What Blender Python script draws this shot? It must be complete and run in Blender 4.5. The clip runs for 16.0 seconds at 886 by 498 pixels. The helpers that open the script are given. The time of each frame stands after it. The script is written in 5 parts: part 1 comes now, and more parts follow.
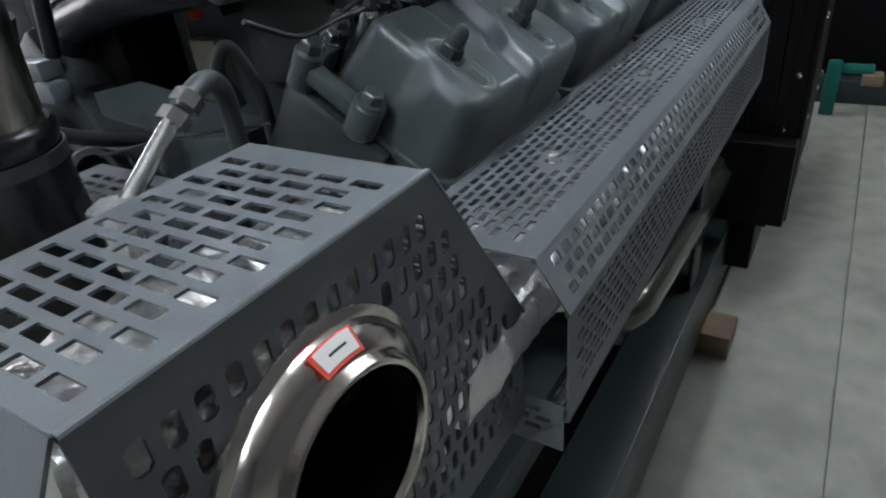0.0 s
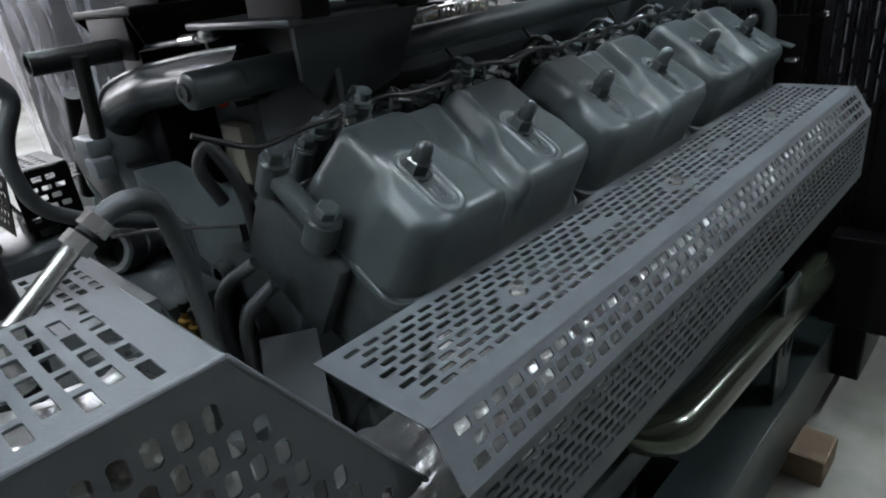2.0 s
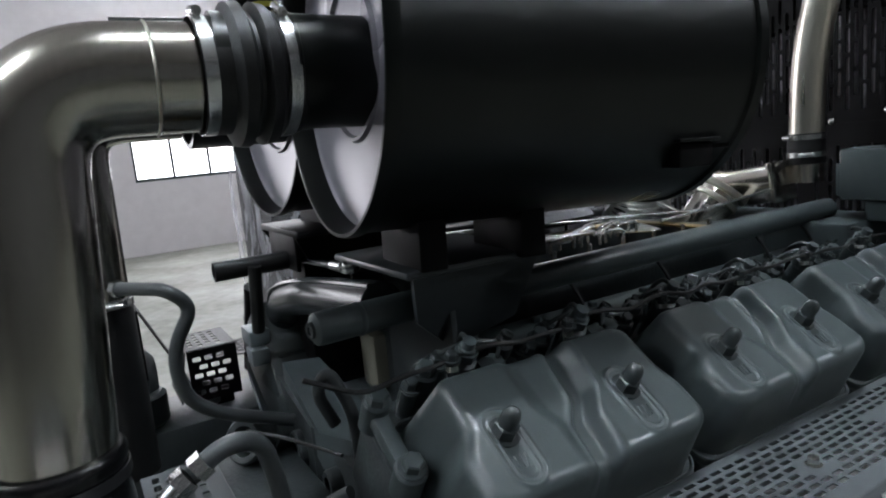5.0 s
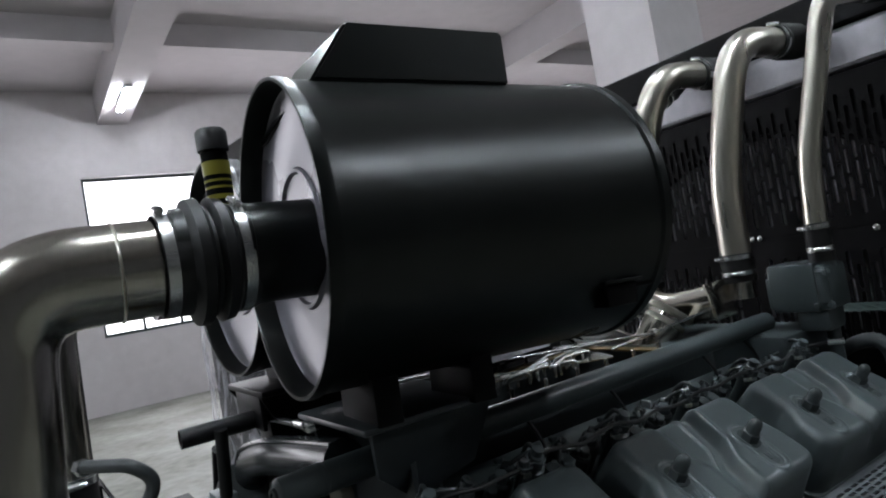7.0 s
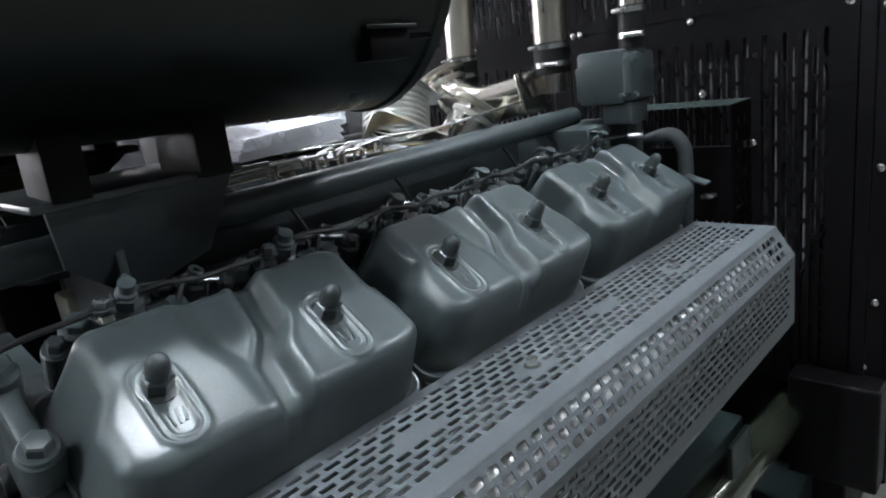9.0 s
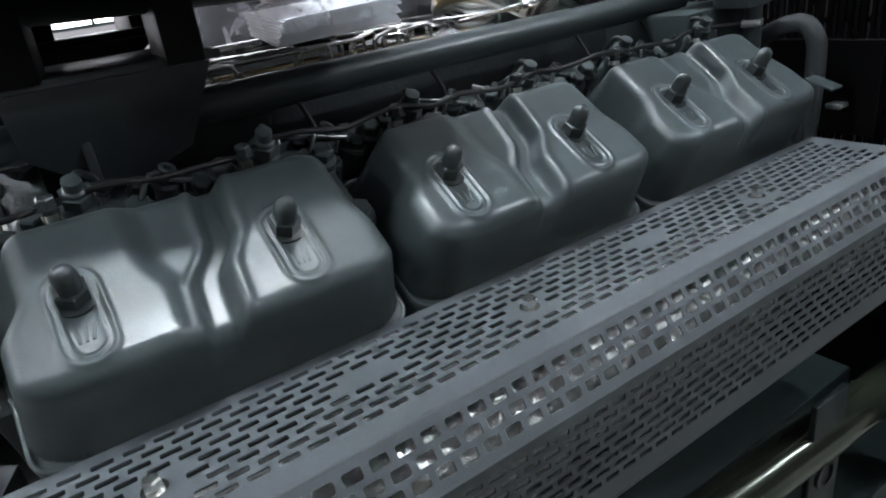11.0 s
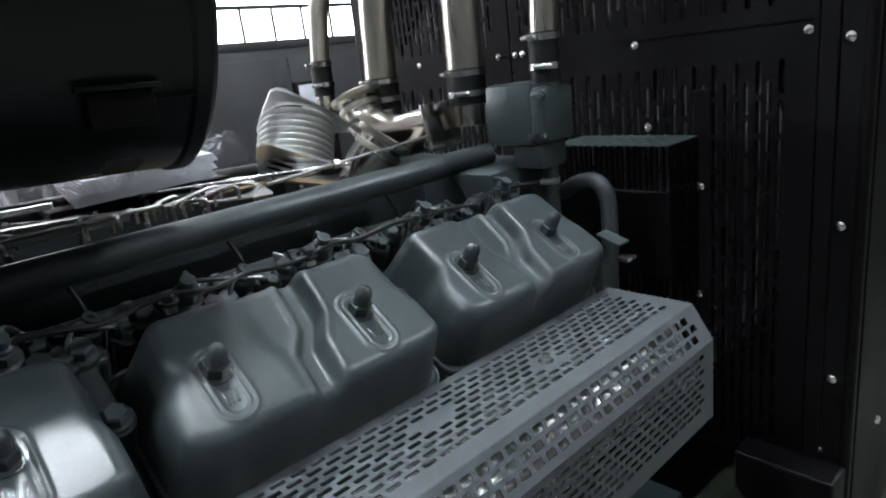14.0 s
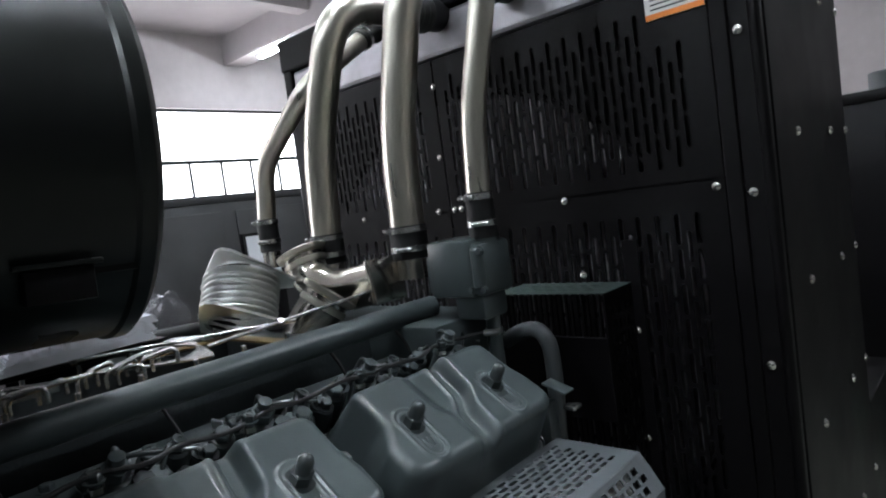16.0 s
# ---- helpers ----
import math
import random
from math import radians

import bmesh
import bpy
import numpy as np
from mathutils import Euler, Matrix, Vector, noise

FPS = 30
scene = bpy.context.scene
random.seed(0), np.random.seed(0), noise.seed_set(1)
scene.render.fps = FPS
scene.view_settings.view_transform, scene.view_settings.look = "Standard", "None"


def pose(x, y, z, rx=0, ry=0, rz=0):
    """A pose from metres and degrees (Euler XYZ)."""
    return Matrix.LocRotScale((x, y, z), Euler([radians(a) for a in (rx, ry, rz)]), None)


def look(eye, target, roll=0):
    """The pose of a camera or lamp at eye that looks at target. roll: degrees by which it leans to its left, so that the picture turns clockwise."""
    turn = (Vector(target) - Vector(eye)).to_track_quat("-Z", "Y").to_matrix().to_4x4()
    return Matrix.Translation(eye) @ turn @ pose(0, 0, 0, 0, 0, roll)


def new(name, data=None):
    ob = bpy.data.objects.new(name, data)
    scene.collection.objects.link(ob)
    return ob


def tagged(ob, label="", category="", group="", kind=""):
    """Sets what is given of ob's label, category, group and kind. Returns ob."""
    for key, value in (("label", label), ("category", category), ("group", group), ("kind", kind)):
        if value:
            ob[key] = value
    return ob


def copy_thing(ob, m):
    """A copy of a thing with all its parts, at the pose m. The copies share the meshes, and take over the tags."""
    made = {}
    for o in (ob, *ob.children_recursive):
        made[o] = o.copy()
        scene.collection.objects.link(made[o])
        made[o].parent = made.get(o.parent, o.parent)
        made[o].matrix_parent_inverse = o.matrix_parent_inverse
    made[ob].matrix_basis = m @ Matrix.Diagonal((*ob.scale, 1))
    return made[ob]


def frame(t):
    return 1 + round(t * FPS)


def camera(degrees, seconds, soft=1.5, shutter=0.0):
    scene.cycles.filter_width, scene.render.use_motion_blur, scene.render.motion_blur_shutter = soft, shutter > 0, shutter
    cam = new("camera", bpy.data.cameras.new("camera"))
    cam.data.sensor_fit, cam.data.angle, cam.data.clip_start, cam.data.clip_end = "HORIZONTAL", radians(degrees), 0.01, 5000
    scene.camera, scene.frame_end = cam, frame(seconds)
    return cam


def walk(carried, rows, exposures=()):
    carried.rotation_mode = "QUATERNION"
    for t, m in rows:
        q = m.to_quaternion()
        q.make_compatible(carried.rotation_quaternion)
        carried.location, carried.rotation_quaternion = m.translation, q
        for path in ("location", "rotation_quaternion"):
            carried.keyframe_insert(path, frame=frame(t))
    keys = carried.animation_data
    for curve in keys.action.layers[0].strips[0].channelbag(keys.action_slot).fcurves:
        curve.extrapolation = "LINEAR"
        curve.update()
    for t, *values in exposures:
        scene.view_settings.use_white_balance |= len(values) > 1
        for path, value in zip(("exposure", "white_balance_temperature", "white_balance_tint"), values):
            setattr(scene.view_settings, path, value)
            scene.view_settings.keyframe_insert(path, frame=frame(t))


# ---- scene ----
cam = camera(69.9, 16.0, soft=2.0)
PATH = [
    (0, (0.361, -0.617, 1.335), (-0.615, 0.816, 0.337), -6.1),
    (0.5, (0.373, -0.577, 1.341), (-0.676, 0.855, 0.419), -7.2),
    (1, (0.398, -0.519, 1.351), (-0.791, 0.836, 0.485), -6.1),
    (1.5, (0.435, -0.467, 1.352), (-0.803, 0.835, 0.473), -6.8),
    (2, (0.451, -0.434, 1.365), (-0.854, 0.832, 0.532), -6.9),
    (2.5, (0.472, -0.386, 1.376), (-0.947, 0.805, 0.62), -6.7),
    (3, (0.491, -0.349, 1.379), (-0.972, 0.825, 0.683), -7.4),
    (3.5, (0.501, -0.327, 1.384), (-0.951, 0.86, 0.689), -7.8),
    (4, (0.495, -0.342, 1.425), (-1.055, 0.791, 0.866), -6.2),
    (4.5, (0.492, -0.345, 1.458), (-1.163, 0.68, 1.0), -5.5),
    (4.7, (0.495, -0.349, 1.464), (-1.189, 0.653, 1.061), -5.5),
    (6.8, (0.563, -0.362, 1.508), (-1.126, 0.709, 1.526), -8.3),
    (7, (0.576, -0.351, 1.509), (-1.091, 0.753, 1.567), -9.9),
    (7.5, (0.593, -0.329, 1.499), (-1.032, 0.836, 1.53), -11.6),
    (8, (0.573, -0.296, 1.481), (-0.924, 1.019, 1.313), -10.8),
    (8.5, (0.544, -0.244, 1.435), (-0.823, 1.185, 1.135), -8.9),
    (9, (0.518, -0.167, 1.389), (-0.859, 1.183, 0.86), -8.1),
    (9.5, (0.486, -0.073, 1.364), (-0.896, 1.196, 0.67), -8.0),
    (9.7, (0.48, -0.051, 1.358), (-0.952, 1.144, 0.637), -9.4),
    (11.8, (0.561, 0.073, 1.377), (-1.047, 0.951, 0.576), -7.4),
    (12, (0.563, 0.092, 1.392), (-1.028, 1.02, 0.61), -7.8),
    (12.5, (0.556, 0.119, 1.416), (-1.016, 1.174, 0.773), -7.4),
    (13, (0.556, 0.13, 1.421), (-0.989, 1.248, 0.819), -7.0),
    (13.5, (0.562, 0.141, 1.421), (-0.937, 1.322, 0.823), -7.1),
    (14, (0.578, 0.154, 1.432), (-0.857, 1.434, 0.88), -7.0),
    (14.5, (0.584, 0.158, 1.437), (-0.805, 1.504, 0.927), -7.1),
    (15, (0.591, 0.158, 1.443), (-0.747, 1.585, 1.023), -7.3),
    (15.5, (0.593, 0.161, 1.45), (-0.705, 1.651, 1.142), -7.3),
    (16, (0.594, 0.154, 1.454), (-0.742, 1.636, 1.315), -7.8),
]
EXPOSURES = [(0, 0.4), (1.5, 0.55), (2.5, 0.55), (4.5, 0.35), (7, -0.17), (8, 0.3), (9, 1.02), (12, 0.52), (13.5, 0.6), (15, 0.5), (16, 0.26)]
walk(cam, [(t, look(eye, target, roll)) for t, eye, target, roll in PATH], EXPOSURES)

# ---- world and light ----
world = bpy.data.worlds.new("world")
scene.world = world
world.use_nodes = True
wn = world.node_tree.nodes
sky = wn.new("ShaderNodeTexSky")
sky.sky_type, sky.sun_disc = "NISHITA", False
sky.sun_elevation, sky.sun_rotation = radians(38), radians(250)
world.node_tree.links.new(sky.outputs[0], wn["Background"].inputs[0])
wn["Background"].inputs[1].default_value = 0.12
sun = new("sun", bpy.data.lights.new("sun", "SUN"))
sun.data.energy, sun.data.angle, sun.data.color = 1.0, radians(12), (1.0, 0.96, 0.9)
sun.matrix_world = look((-20, -4, 16), (0, 0, 0))


# ---- materials ----
def material(name, color, rough=0.5, metal=0.0, grain=0.0, scale=40.0, tint=None, bump=0.0, bump_scale=200.0,
             stretch=(1, 1, 1), rough_var=0.0, coat=0.0, blotch=3.0, spec=0.5):
    """A paint, metal or mineral surface: base colour broken at two scales, roughness wear and fine relief."""
    m = bpy.data.materials.new(name)
    m.use_nodes = True
    nt, b = m.node_tree, m.node_tree.nodes["Principled BSDF"]
    b.inputs["Metallic"].default_value = metal
    b.inputs["Roughness"].default_value = rough
    b.inputs["Coat Weight"].default_value = coat
    b.inputs["Specular IOR Level"].default_value = spec
    b.inputs["Coat Roughness"].default_value = 0.15
    co = nt.nodes.new("ShaderNodeTexCoord")
    mp = nt.nodes.new("ShaderNodeMapping")
    mp.inputs["Scale"].default_value = stretch
    nt.links.new(co.outputs["Object"], mp.inputs["Vector"])

    def tex(sc, detail=4.0):
        n = nt.nodes.new("ShaderNodeTexNoise")
        n.inputs["Scale"].default_value, n.inputs["Detail"].default_value = sc, detail
        nt.links.new(mp.outputs[0], n.inputs["Vector"])
        return n

    fine, broad = tex(scale), tex(blotch)
    add = nt.nodes.new("ShaderNodeMath")
    add.operation = "MULTIPLY_ADD"
    nt.links.new(broad.outputs["Fac"], add.inputs[0])
    add.inputs[1].default_value = 1.2
    sub = nt.nodes.new("ShaderNodeMath")
    sub.operation = "SUBTRACT"
    nt.links.new(fine.outputs["Fac"], sub.inputs[0])
    sub.inputs[1].default_value = 0.6
    nt.links.new(sub.outputs[0], add.inputs[2])
    mix = nt.nodes.new("ShaderNodeMix")
    mix.data_type = "RGBA"
    other = tint or tuple(c * (1 - grain) for c in color)
    mix.inputs["A"].default_value = (*color, 1)
    mix.inputs["B"].default_value = (*other, 1)
    nt.links.new(add.outputs[0], mix.inputs["Factor"])
    nt.links.new(mix.outputs["Result"], b.inputs["Base Color"])
    if rough_var:
        mr = nt.nodes.new("ShaderNodeMapRange")
        mr.inputs["To Min"].default_value, mr.inputs["To Max"].default_value = rough - rough_var, rough + rough_var
        mr.inputs["From Min"].default_value, mr.inputs["From Max"].default_value = 0.3, 0.7
        nt.links.new(broad.outputs["Fac"], mr.inputs["Value"])
        nt.links.new(mr.outputs[0], b.inputs["Roughness"])
    if bump:
        bn = nt.nodes.new("ShaderNodeBump")
        bn.inputs["Strength"].default_value, bn.inputs["Distance"].default_value = bump, 0.001
        nt.links.new(tex(bump_scale, 3.0).outputs["Fac"], bn.inputs["Height"])
        nt.links.new(bn.outputs[0], b.inputs["Normal"])
    return m


def glowing(name, color, strength):
    m = bpy.data.materials.new(name)
    m.use_nodes = True
    b = m.node_tree.nodes["Principled BSDF"]
    b.inputs["Base Color"].default_value = (*color, 1)
    b.inputs["Emission Color"].default_value = (*color, 1)
    b.inputs["Emission Strength"].default_value = strength
    return m


GREY = material("engine_grey_paint", (0.072, 0.089, 0.093), 0.35, 0.0, 0.22, 60, bump=0.14, bump_scale=260, rough_var=0.05, coat=0.12, spec=0.45)
STUD = material("dark_grey_stud_paint", (0.050, 0.060, 0.063), 0.26, 0.0, 0.3, 60, bump=0.1, bump_scale=200, spec=0.6)
# the same engine grey on rough castings, with valley shade put into its colour
CAST = material("cast_iron_grey_shaded", (0.047, 0.056, 0.059), 0.38, 0.0, 0.4, 35, bump=0.9, bump_scale=130, rough_var=0.1)
SHEET = material("heat_shield_grey_paint", (0.110, 0.121, 0.130), 0.50, 0.0, 0.16, 80, bump=0.2, bump_scale=400, rough_var=0.07, spec=0.28)
BLACK = material("black_powder_coat", (0.0044, 0.0038, 0.0046), 0.46, 0.0, 0.4, 60, bump=0.2, bump_scale=500, rough_var=0.08, spec=0.13)
GLOSS = material("black_gloss_paint", (0.003, 0.0045, 0.0042), 0.32, 0.0, 0.35, 12, bump=0.05, bump_scale=60, rough_var=0.05, spec=0.31)
RUBBER = material("black_rubber", (0.010, 0.010, 0.011), 0.48, 0.0, 0.4, 50, bump=0.4, bump_scale=300)
HOSE = material("grey_rubber_hose", (0.055, 0.062, 0.066), 0.5, 0.0, 0.3, 40, bump=0.4, bump_scale=240)
STEEL = material("brushed_stainless", (0.82, 0.78, 0.69), 0.33, 1.0, 0.18, 30, bump=0.15, bump_scale=60, stretch=(6, 6, 0.6), rough_var=0.07)
CHROME = material("polished_stainless", (0.82, 0.78, 0.71), 0.18, 1.0, 0.25, 18, rough_var=0.05)
ZINC = material("zinc_plated_steel", (0.84, 0.85, 0.84), 0.27, 1.0, 0.35, 90, bump=0.3, bump_scale=300)
BRIGHT = material("bright_zinc_bolt", (0.95, 0.94, 0.90), 0.24, 1.0, 0.15, 90)
DULLZINC = material("dull_zinc_steel", (0.80, 0.81, 0.80), 0.33, 1.0, 0.3, 60, bump=0.3, bump_scale=200)
MATTBLACK = material("matt_black", (0.004, 0.004, 0.004), 0.85, 0.0, 0.4, 60, spec=0.1)
# for walls out of view, dark so that they bounce little light
DARKWALL = material("unseen_wall_dark", (0.11, 0.11, 0.113), 0.85, 0.0, 0.2, 4, blotch=0.6)
FOIL = material("crumpled_aluminium_foil", (0.95, 0.95, 0.95), 0.34, 1.0, 0.2, 60, bump=1.0, bump_scale=75)
for node in FOIL.node_tree.nodes:
    if node.type == "BUMP":
        node.inputs["Distance"].default_value = 0.005
BRASS = material("brass", (0.55, 0.36, 0.10), 0.35, 1.0, 0.4, 60)
GREENPIPE = material("dark_green_gloss_paint", (0.085, 0.100, 0.070), 0.17, 0.7, 0.3, 12, rough_var=0.05, coat=0.6)
FRAMEPAINT = material("dark_green_frame_paint", (0.022, 0.034, 0.034), 0.42, 0.0, 0.4, 14, bump=0.3, bump_scale=200)
CONCRETE = material("worn_concrete", (0.290, 0.290, 0.255), 0.62, 0.0, 0.0, 9, tint=(0.105, 0.105, 0.090), bump=0.6, bump_scale=90, blotch=1.3, rough_var=0.12)
PLASTER = material("white_plaster", (0.57, 0.53, 0.54), 0.9, 0.0, 0.20, 5, bump=0.4, bump_scale=30, blotch=0.7)
CEILING = material("grey_ceiling_plaster", (0.46, 0.43, 0.44), 0.92, 0.0, 0.12, 4, bump=0.3, bump_scale=25, blotch=0.5)
WOOD = material("rough_pallet_wood", (0.170, 0.130, 0.085), 0.8, 0.0, 0.0, 30, tint=(0.11, 0.07, 0.04), bump=0.8, bump_scale=80, stretch=(1, 6, 6))
PAPERW = material("white_paper", (0.80, 0.81, 0.86), 0.5, 0.0, 0.08, 20)
LABEL = material("white_label_paper", (0.72, 0.71, 0.68), 0.5, 0.0, 0.05, 60)
REDINK = material("red_print", (0.62, 0.05, 0.03), 0.5, 0.0, 0.1, 60)
ORANGE = material("orange_print", (0.75, 0.22, 0.03), 0.5, 0.0, 0.1, 60)
DARKINK = material("dark_print", (0.03, 0.03, 0.03), 0.6, 0.0, 0.1, 60)
REDPLASTIC = material("red_plastic_cap", (0.75, 0.06, 0.02), 0.35, 0.0, 0.2, 60)
YELLOW = material("yellow_print", (0.30, 0.27, 0.03), 0.4, 0.0, 0.2, 60)
TEAL = material("teal_paint", (0.0, 0.13, 0.11), 0.5, 0.0, 0.3, 20)
GASKET = material("brown_gasket", (0.34, 0.23, 0.09), 0.4, 0.4, 0.4, 40)
FIN = material("dusty_aluminium_fins", (0.55, 0.53, 0.57), 0.40, 0.8, 0.4, 25)
DAY = glowing("daylight_window_glow", (0.95, 0.94, 1.0), 6.0)
TUBE = glowing("fluorescent_tube", (0.88, 0.97, 1.04), 260.0)


def film_material(name, thin, thick, scale):
    """Clear plastic film: nearly invisible where it lies flat, milky where it creases."""
    m = bpy.data.materials.new(name)
    m.use_nodes = True
    nt, b = m.node_tree, m.node_tree.nodes["Principled BSDF"]
    b.inputs["Base Color"].default_value = (0.82, 0.80, 0.86, 1)
    b.inputs["Roughness"].default_value = 0.16
    co = nt.nodes.new("ShaderNodeTexCoord")
    mp = nt.nodes.new("ShaderNodeMapping")
    mp.inputs["Scale"].default_value = (1, 1, 0.35)
    nt.links.new(co.outputs["Object"], mp.inputs["Vector"])
    n = nt.nodes.new("ShaderNodeTexNoise")
    n.inputs["Scale"].default_value, n.inputs["Detail"].default_value, n.inputs["Distortion"].default_value = scale, 5.0, 1.2
    nt.links.new(mp.outputs[0], n.inputs["Vector"])
    mr = nt.nodes.new("ShaderNodeMapRange")
    mr.inputs["From Min"].default_value, mr.inputs["From Max"].default_value = 0.48, 0.72
    mr.inputs["To Min"].default_value, mr.inputs["To Max"].default_value = thin, thick
    nt.links.new(n.outputs["Fac"], mr.inputs["Value"])
    bp = nt.nodes.new("ShaderNodeBump")
    bp.inputs["Strength"].default_value, bp.inputs["Distance"].default_value = 1.0, 0.02
    nt.links.new(n.outputs["Fac"], bp.inputs["Height"])
    nt.links.new(bp.outputs[0], b.inputs["Normal"])
    glow = nt.nodes.new("ShaderNodeBsdfTranslucent")
    glow.inputs["Color"].default_value = (0.86, 0.84, 0.90, 1)
    clear = nt.nodes.new("ShaderNodeBsdfTransparent")
    both, skin = nt.nodes.new("ShaderNodeMixShader"), nt.nodes.new("ShaderNodeMixShader")
    both.inputs[0].default_value = 0.5
    nt.links.new(b.outputs[0], both.inputs[1])
    nt.links.new(glow.outputs[0], both.inputs[2])
    nt.links.new(mr.outputs[0], skin.inputs[0])
    nt.links.new(clear.outputs[0], skin.inputs[1])
    nt.links.new(both.outputs[0], skin.inputs[2])
    nt.links.new(skin.outputs[0], nt.nodes["Material Output"].inputs["Surface"])
    return m


FILM = film_material("clear_plastic_film", 0.15, 0.75, 4.0)
SLEEVE = film_material("clear_plastic_sleeve", 0.05, 0.45, 22.0)


# ---- builders ----
def mesh_of(name, bm, mat, smooth=True, angle=40):
    me = bpy.data.meshes.new(name)
    bmesh.ops.recalc_face_normals(bm, faces=bm.faces)
    for f in bm.faces:
        f.smooth = smooth
    if smooth:
        for e in bm.edges:
            if len(e.link_faces) == 2 and e.calc_face_angle(0) > radians(angle):
                e.smooth = False
    bm.to_mesh(me)
    bm.free()
    me.materials.append(mat)
    return me


def part(name, bm, mat, parent, label="", smooth=True, angle=40):
    ob = new(name, mesh_of(name, bm, mat, smooth, angle))
    if parent is not None:
        ob.parent = parent
    if label:
        ob["label"] = label
    return ob


def thing(name, label, category, group="", kind="", at=(0, 0, 0)):
    ob = new(name)
    ob.empty_display_size = 0.05
    ob.location = at
    return tagged(ob, label, category, group, kind)


def single(name, bm, mat, label, category, group="", kind="", smooth=True):
    return tagged(part(name, bm, mat, None, "", smooth), label, category, group, kind)


def box(x0, x1, y0, y1, z0, z1, bevel=0.0, m=None, seg=2):
    bm = bmesh.new()
    bmesh.ops.create_cube(bm, size=1)
    bmesh.ops.scale(bm, vec=(x1 - x0, y1 - y0, z1 - z0), verts=bm.verts)
    bmesh.ops.translate(bm, vec=((x0 + x1) / 2, (y0 + y1) / 2, (z0 + z1) / 2), verts=bm.verts)
    if bevel:
        bmesh.ops.bevel(bm, geom=list(bm.edges), offset=bevel, segments=seg, affect="EDGES", profile=0.5)
    if m is not None:
        bm.transform(m)
    return bm


def join(*bms):
    """One bmesh out of several."""
    out = bmesh.new()
    for b in bms:
        me = bpy.data.meshes.new("tmp")
        b.to_mesh(me)
        b.free()
        out.from_mesh(me)
        bpy.data.meshes.remove(me)
    return out


def lathe(profile, p0, axis, seg=40, closed=False):
    """Turns (distance along axis, radius) pairs round the axis through p0."""
    ax = Vector(axis).normalized()
    q = Vector((0, 0, 1)).rotation_difference(ax).to_matrix()
    bm = bmesh.new()
    rings = []
    for d, r in profile:
        if r < 1e-6:
            rings.append([bm.verts.new(Vector(p0) + ax * d)])
        else:
            rings.append([bm.verts.new(Vector(p0) + q @ Vector((r * math.cos(2 * math.pi * k / seg), r * math.sin(2 * math.pi * k / seg), d))) for k in range(seg)])
    for a, b in zip(rings, rings[1:] + ([rings[0]] if closed else [])):
        for k in range(seg):
            k2 = (k + 1) % seg
            if len(a) == 1 and len(b) == 1:
                continue
            if len(a) == 1:
                bm.faces.new((a[0], b[k], b[k2]))
            elif len(b) == 1:
                bm.faces.new((a[k], b[0], a[k2]))
            else:
                bm.faces.new((a[k], a[k2], b[k2], b[k]))
    return bm


def cyl(p0, p1, r, seg=28, bevel=0.0):
    p0, p1 = Vector(p0), Vector(p1)
    h = (p1 - p0).length
    b = min(bevel, r * 0.4, h * 0.4)
    prof = [(0, 0), (0, r - b), (b, r), (h - b, r), (h, r - b), (h, 0)] if b else [(0, 0), (0, r), (h, r), (h, 0)]
    return lathe(prof, p0, p1 - p0, seg)


def rounded_path(points, radius, steps=7):
    """A polyline with its corners rounded."""
    pts = [Vector(p) for p in points]
    out = [pts[0]]
    for a, b, c in zip(pts, pts[1:], pts[2:]):
        r = min(radius, (b - a).length * 0.49, (c - b).length * 0.49)
        s, e = b + (a - b).normalized() * r, b + (c - b).normalized() * r
        for k in range(steps + 1):
            t = k / steps
            out.append((1 - t) ** 2 * s + 2 * t * (1 - t) * b + t * t * e)
    out.append(pts[-1])
    return out


def tube(points, r, bend=0.05, seg=20, cap=True, wall=0.0, steps=7):
    """A round bar or pipe swept along points; with wall it is hollow, open at both ends."""
    path = rounded_path(points, bend, steps) if len(points) > 2 else [Vector(p) for p in points]
    bm = bmesh.new()
    ref = None

    def rings(rad):
        nonlocal ref
        out, up = [], None
        for k, p in enumerate(path):
            d = (path[min(k + 1, len(path) - 1)] - path[max(k - 1, 0)]).normalized()
            if up is None:
                up = d.orthogonal().normalized()
            up = (up - d * up.dot(d)).normalized()
            side = d.cross(up)
            out.append([bm.verts.new(p + rad * (math.cos(2 * math.pi * j / seg) * up + math.sin(2 * math.pi * j / seg) * side)) for j in range(seg)])
        return out

    def skin(rs):
        for a, b in zip(rs, rs[1:]):
            for j in range(seg):
                bm.faces.new((a[j], a[(j + 1) % seg], b[(j + 1) % seg], b[j]))

    outer = rings(r)
    skin(outer)
    if wall:
        inner = rings(r - wall)
        skin(inner)
        for a, b in ((outer[0], inner[0]), (outer[-1], inner[-1])):
            for j in range(seg):
                bm.faces.new((a[j], a[(j + 1) % seg], b[(j + 1) % seg], b[j]))
    elif cap:
        bm.faces.new(outer[0])
        bm.faces.new(outer[-1])
    return bm


def hexbolt(p, axis, r=0.008, h=0.006, washer=True):
    """A hexagon bolt head with its washer, standing on p."""
    ax = Vector(axis).normalized()
    parts = []
    base = 0.0
    if washer:
        parts.append(cyl(p, Vector(p) + ax * 0.0018, r * 1.35, 20))
        base = 0.0018
    parts.append(lathe([(base, 0), (base, r), (base + h * 0.82, r), (base + h, r * 0.82), (base + h, 0)], p, ax, 6))
    return join(*parts)


def domed(p, axis, r=0.007, h=0.004):
    return lathe([(0, r), (h * 0.5, r * 0.93), (h * 0.85, r * 0.6), (h, 0)], p, axis, 12)


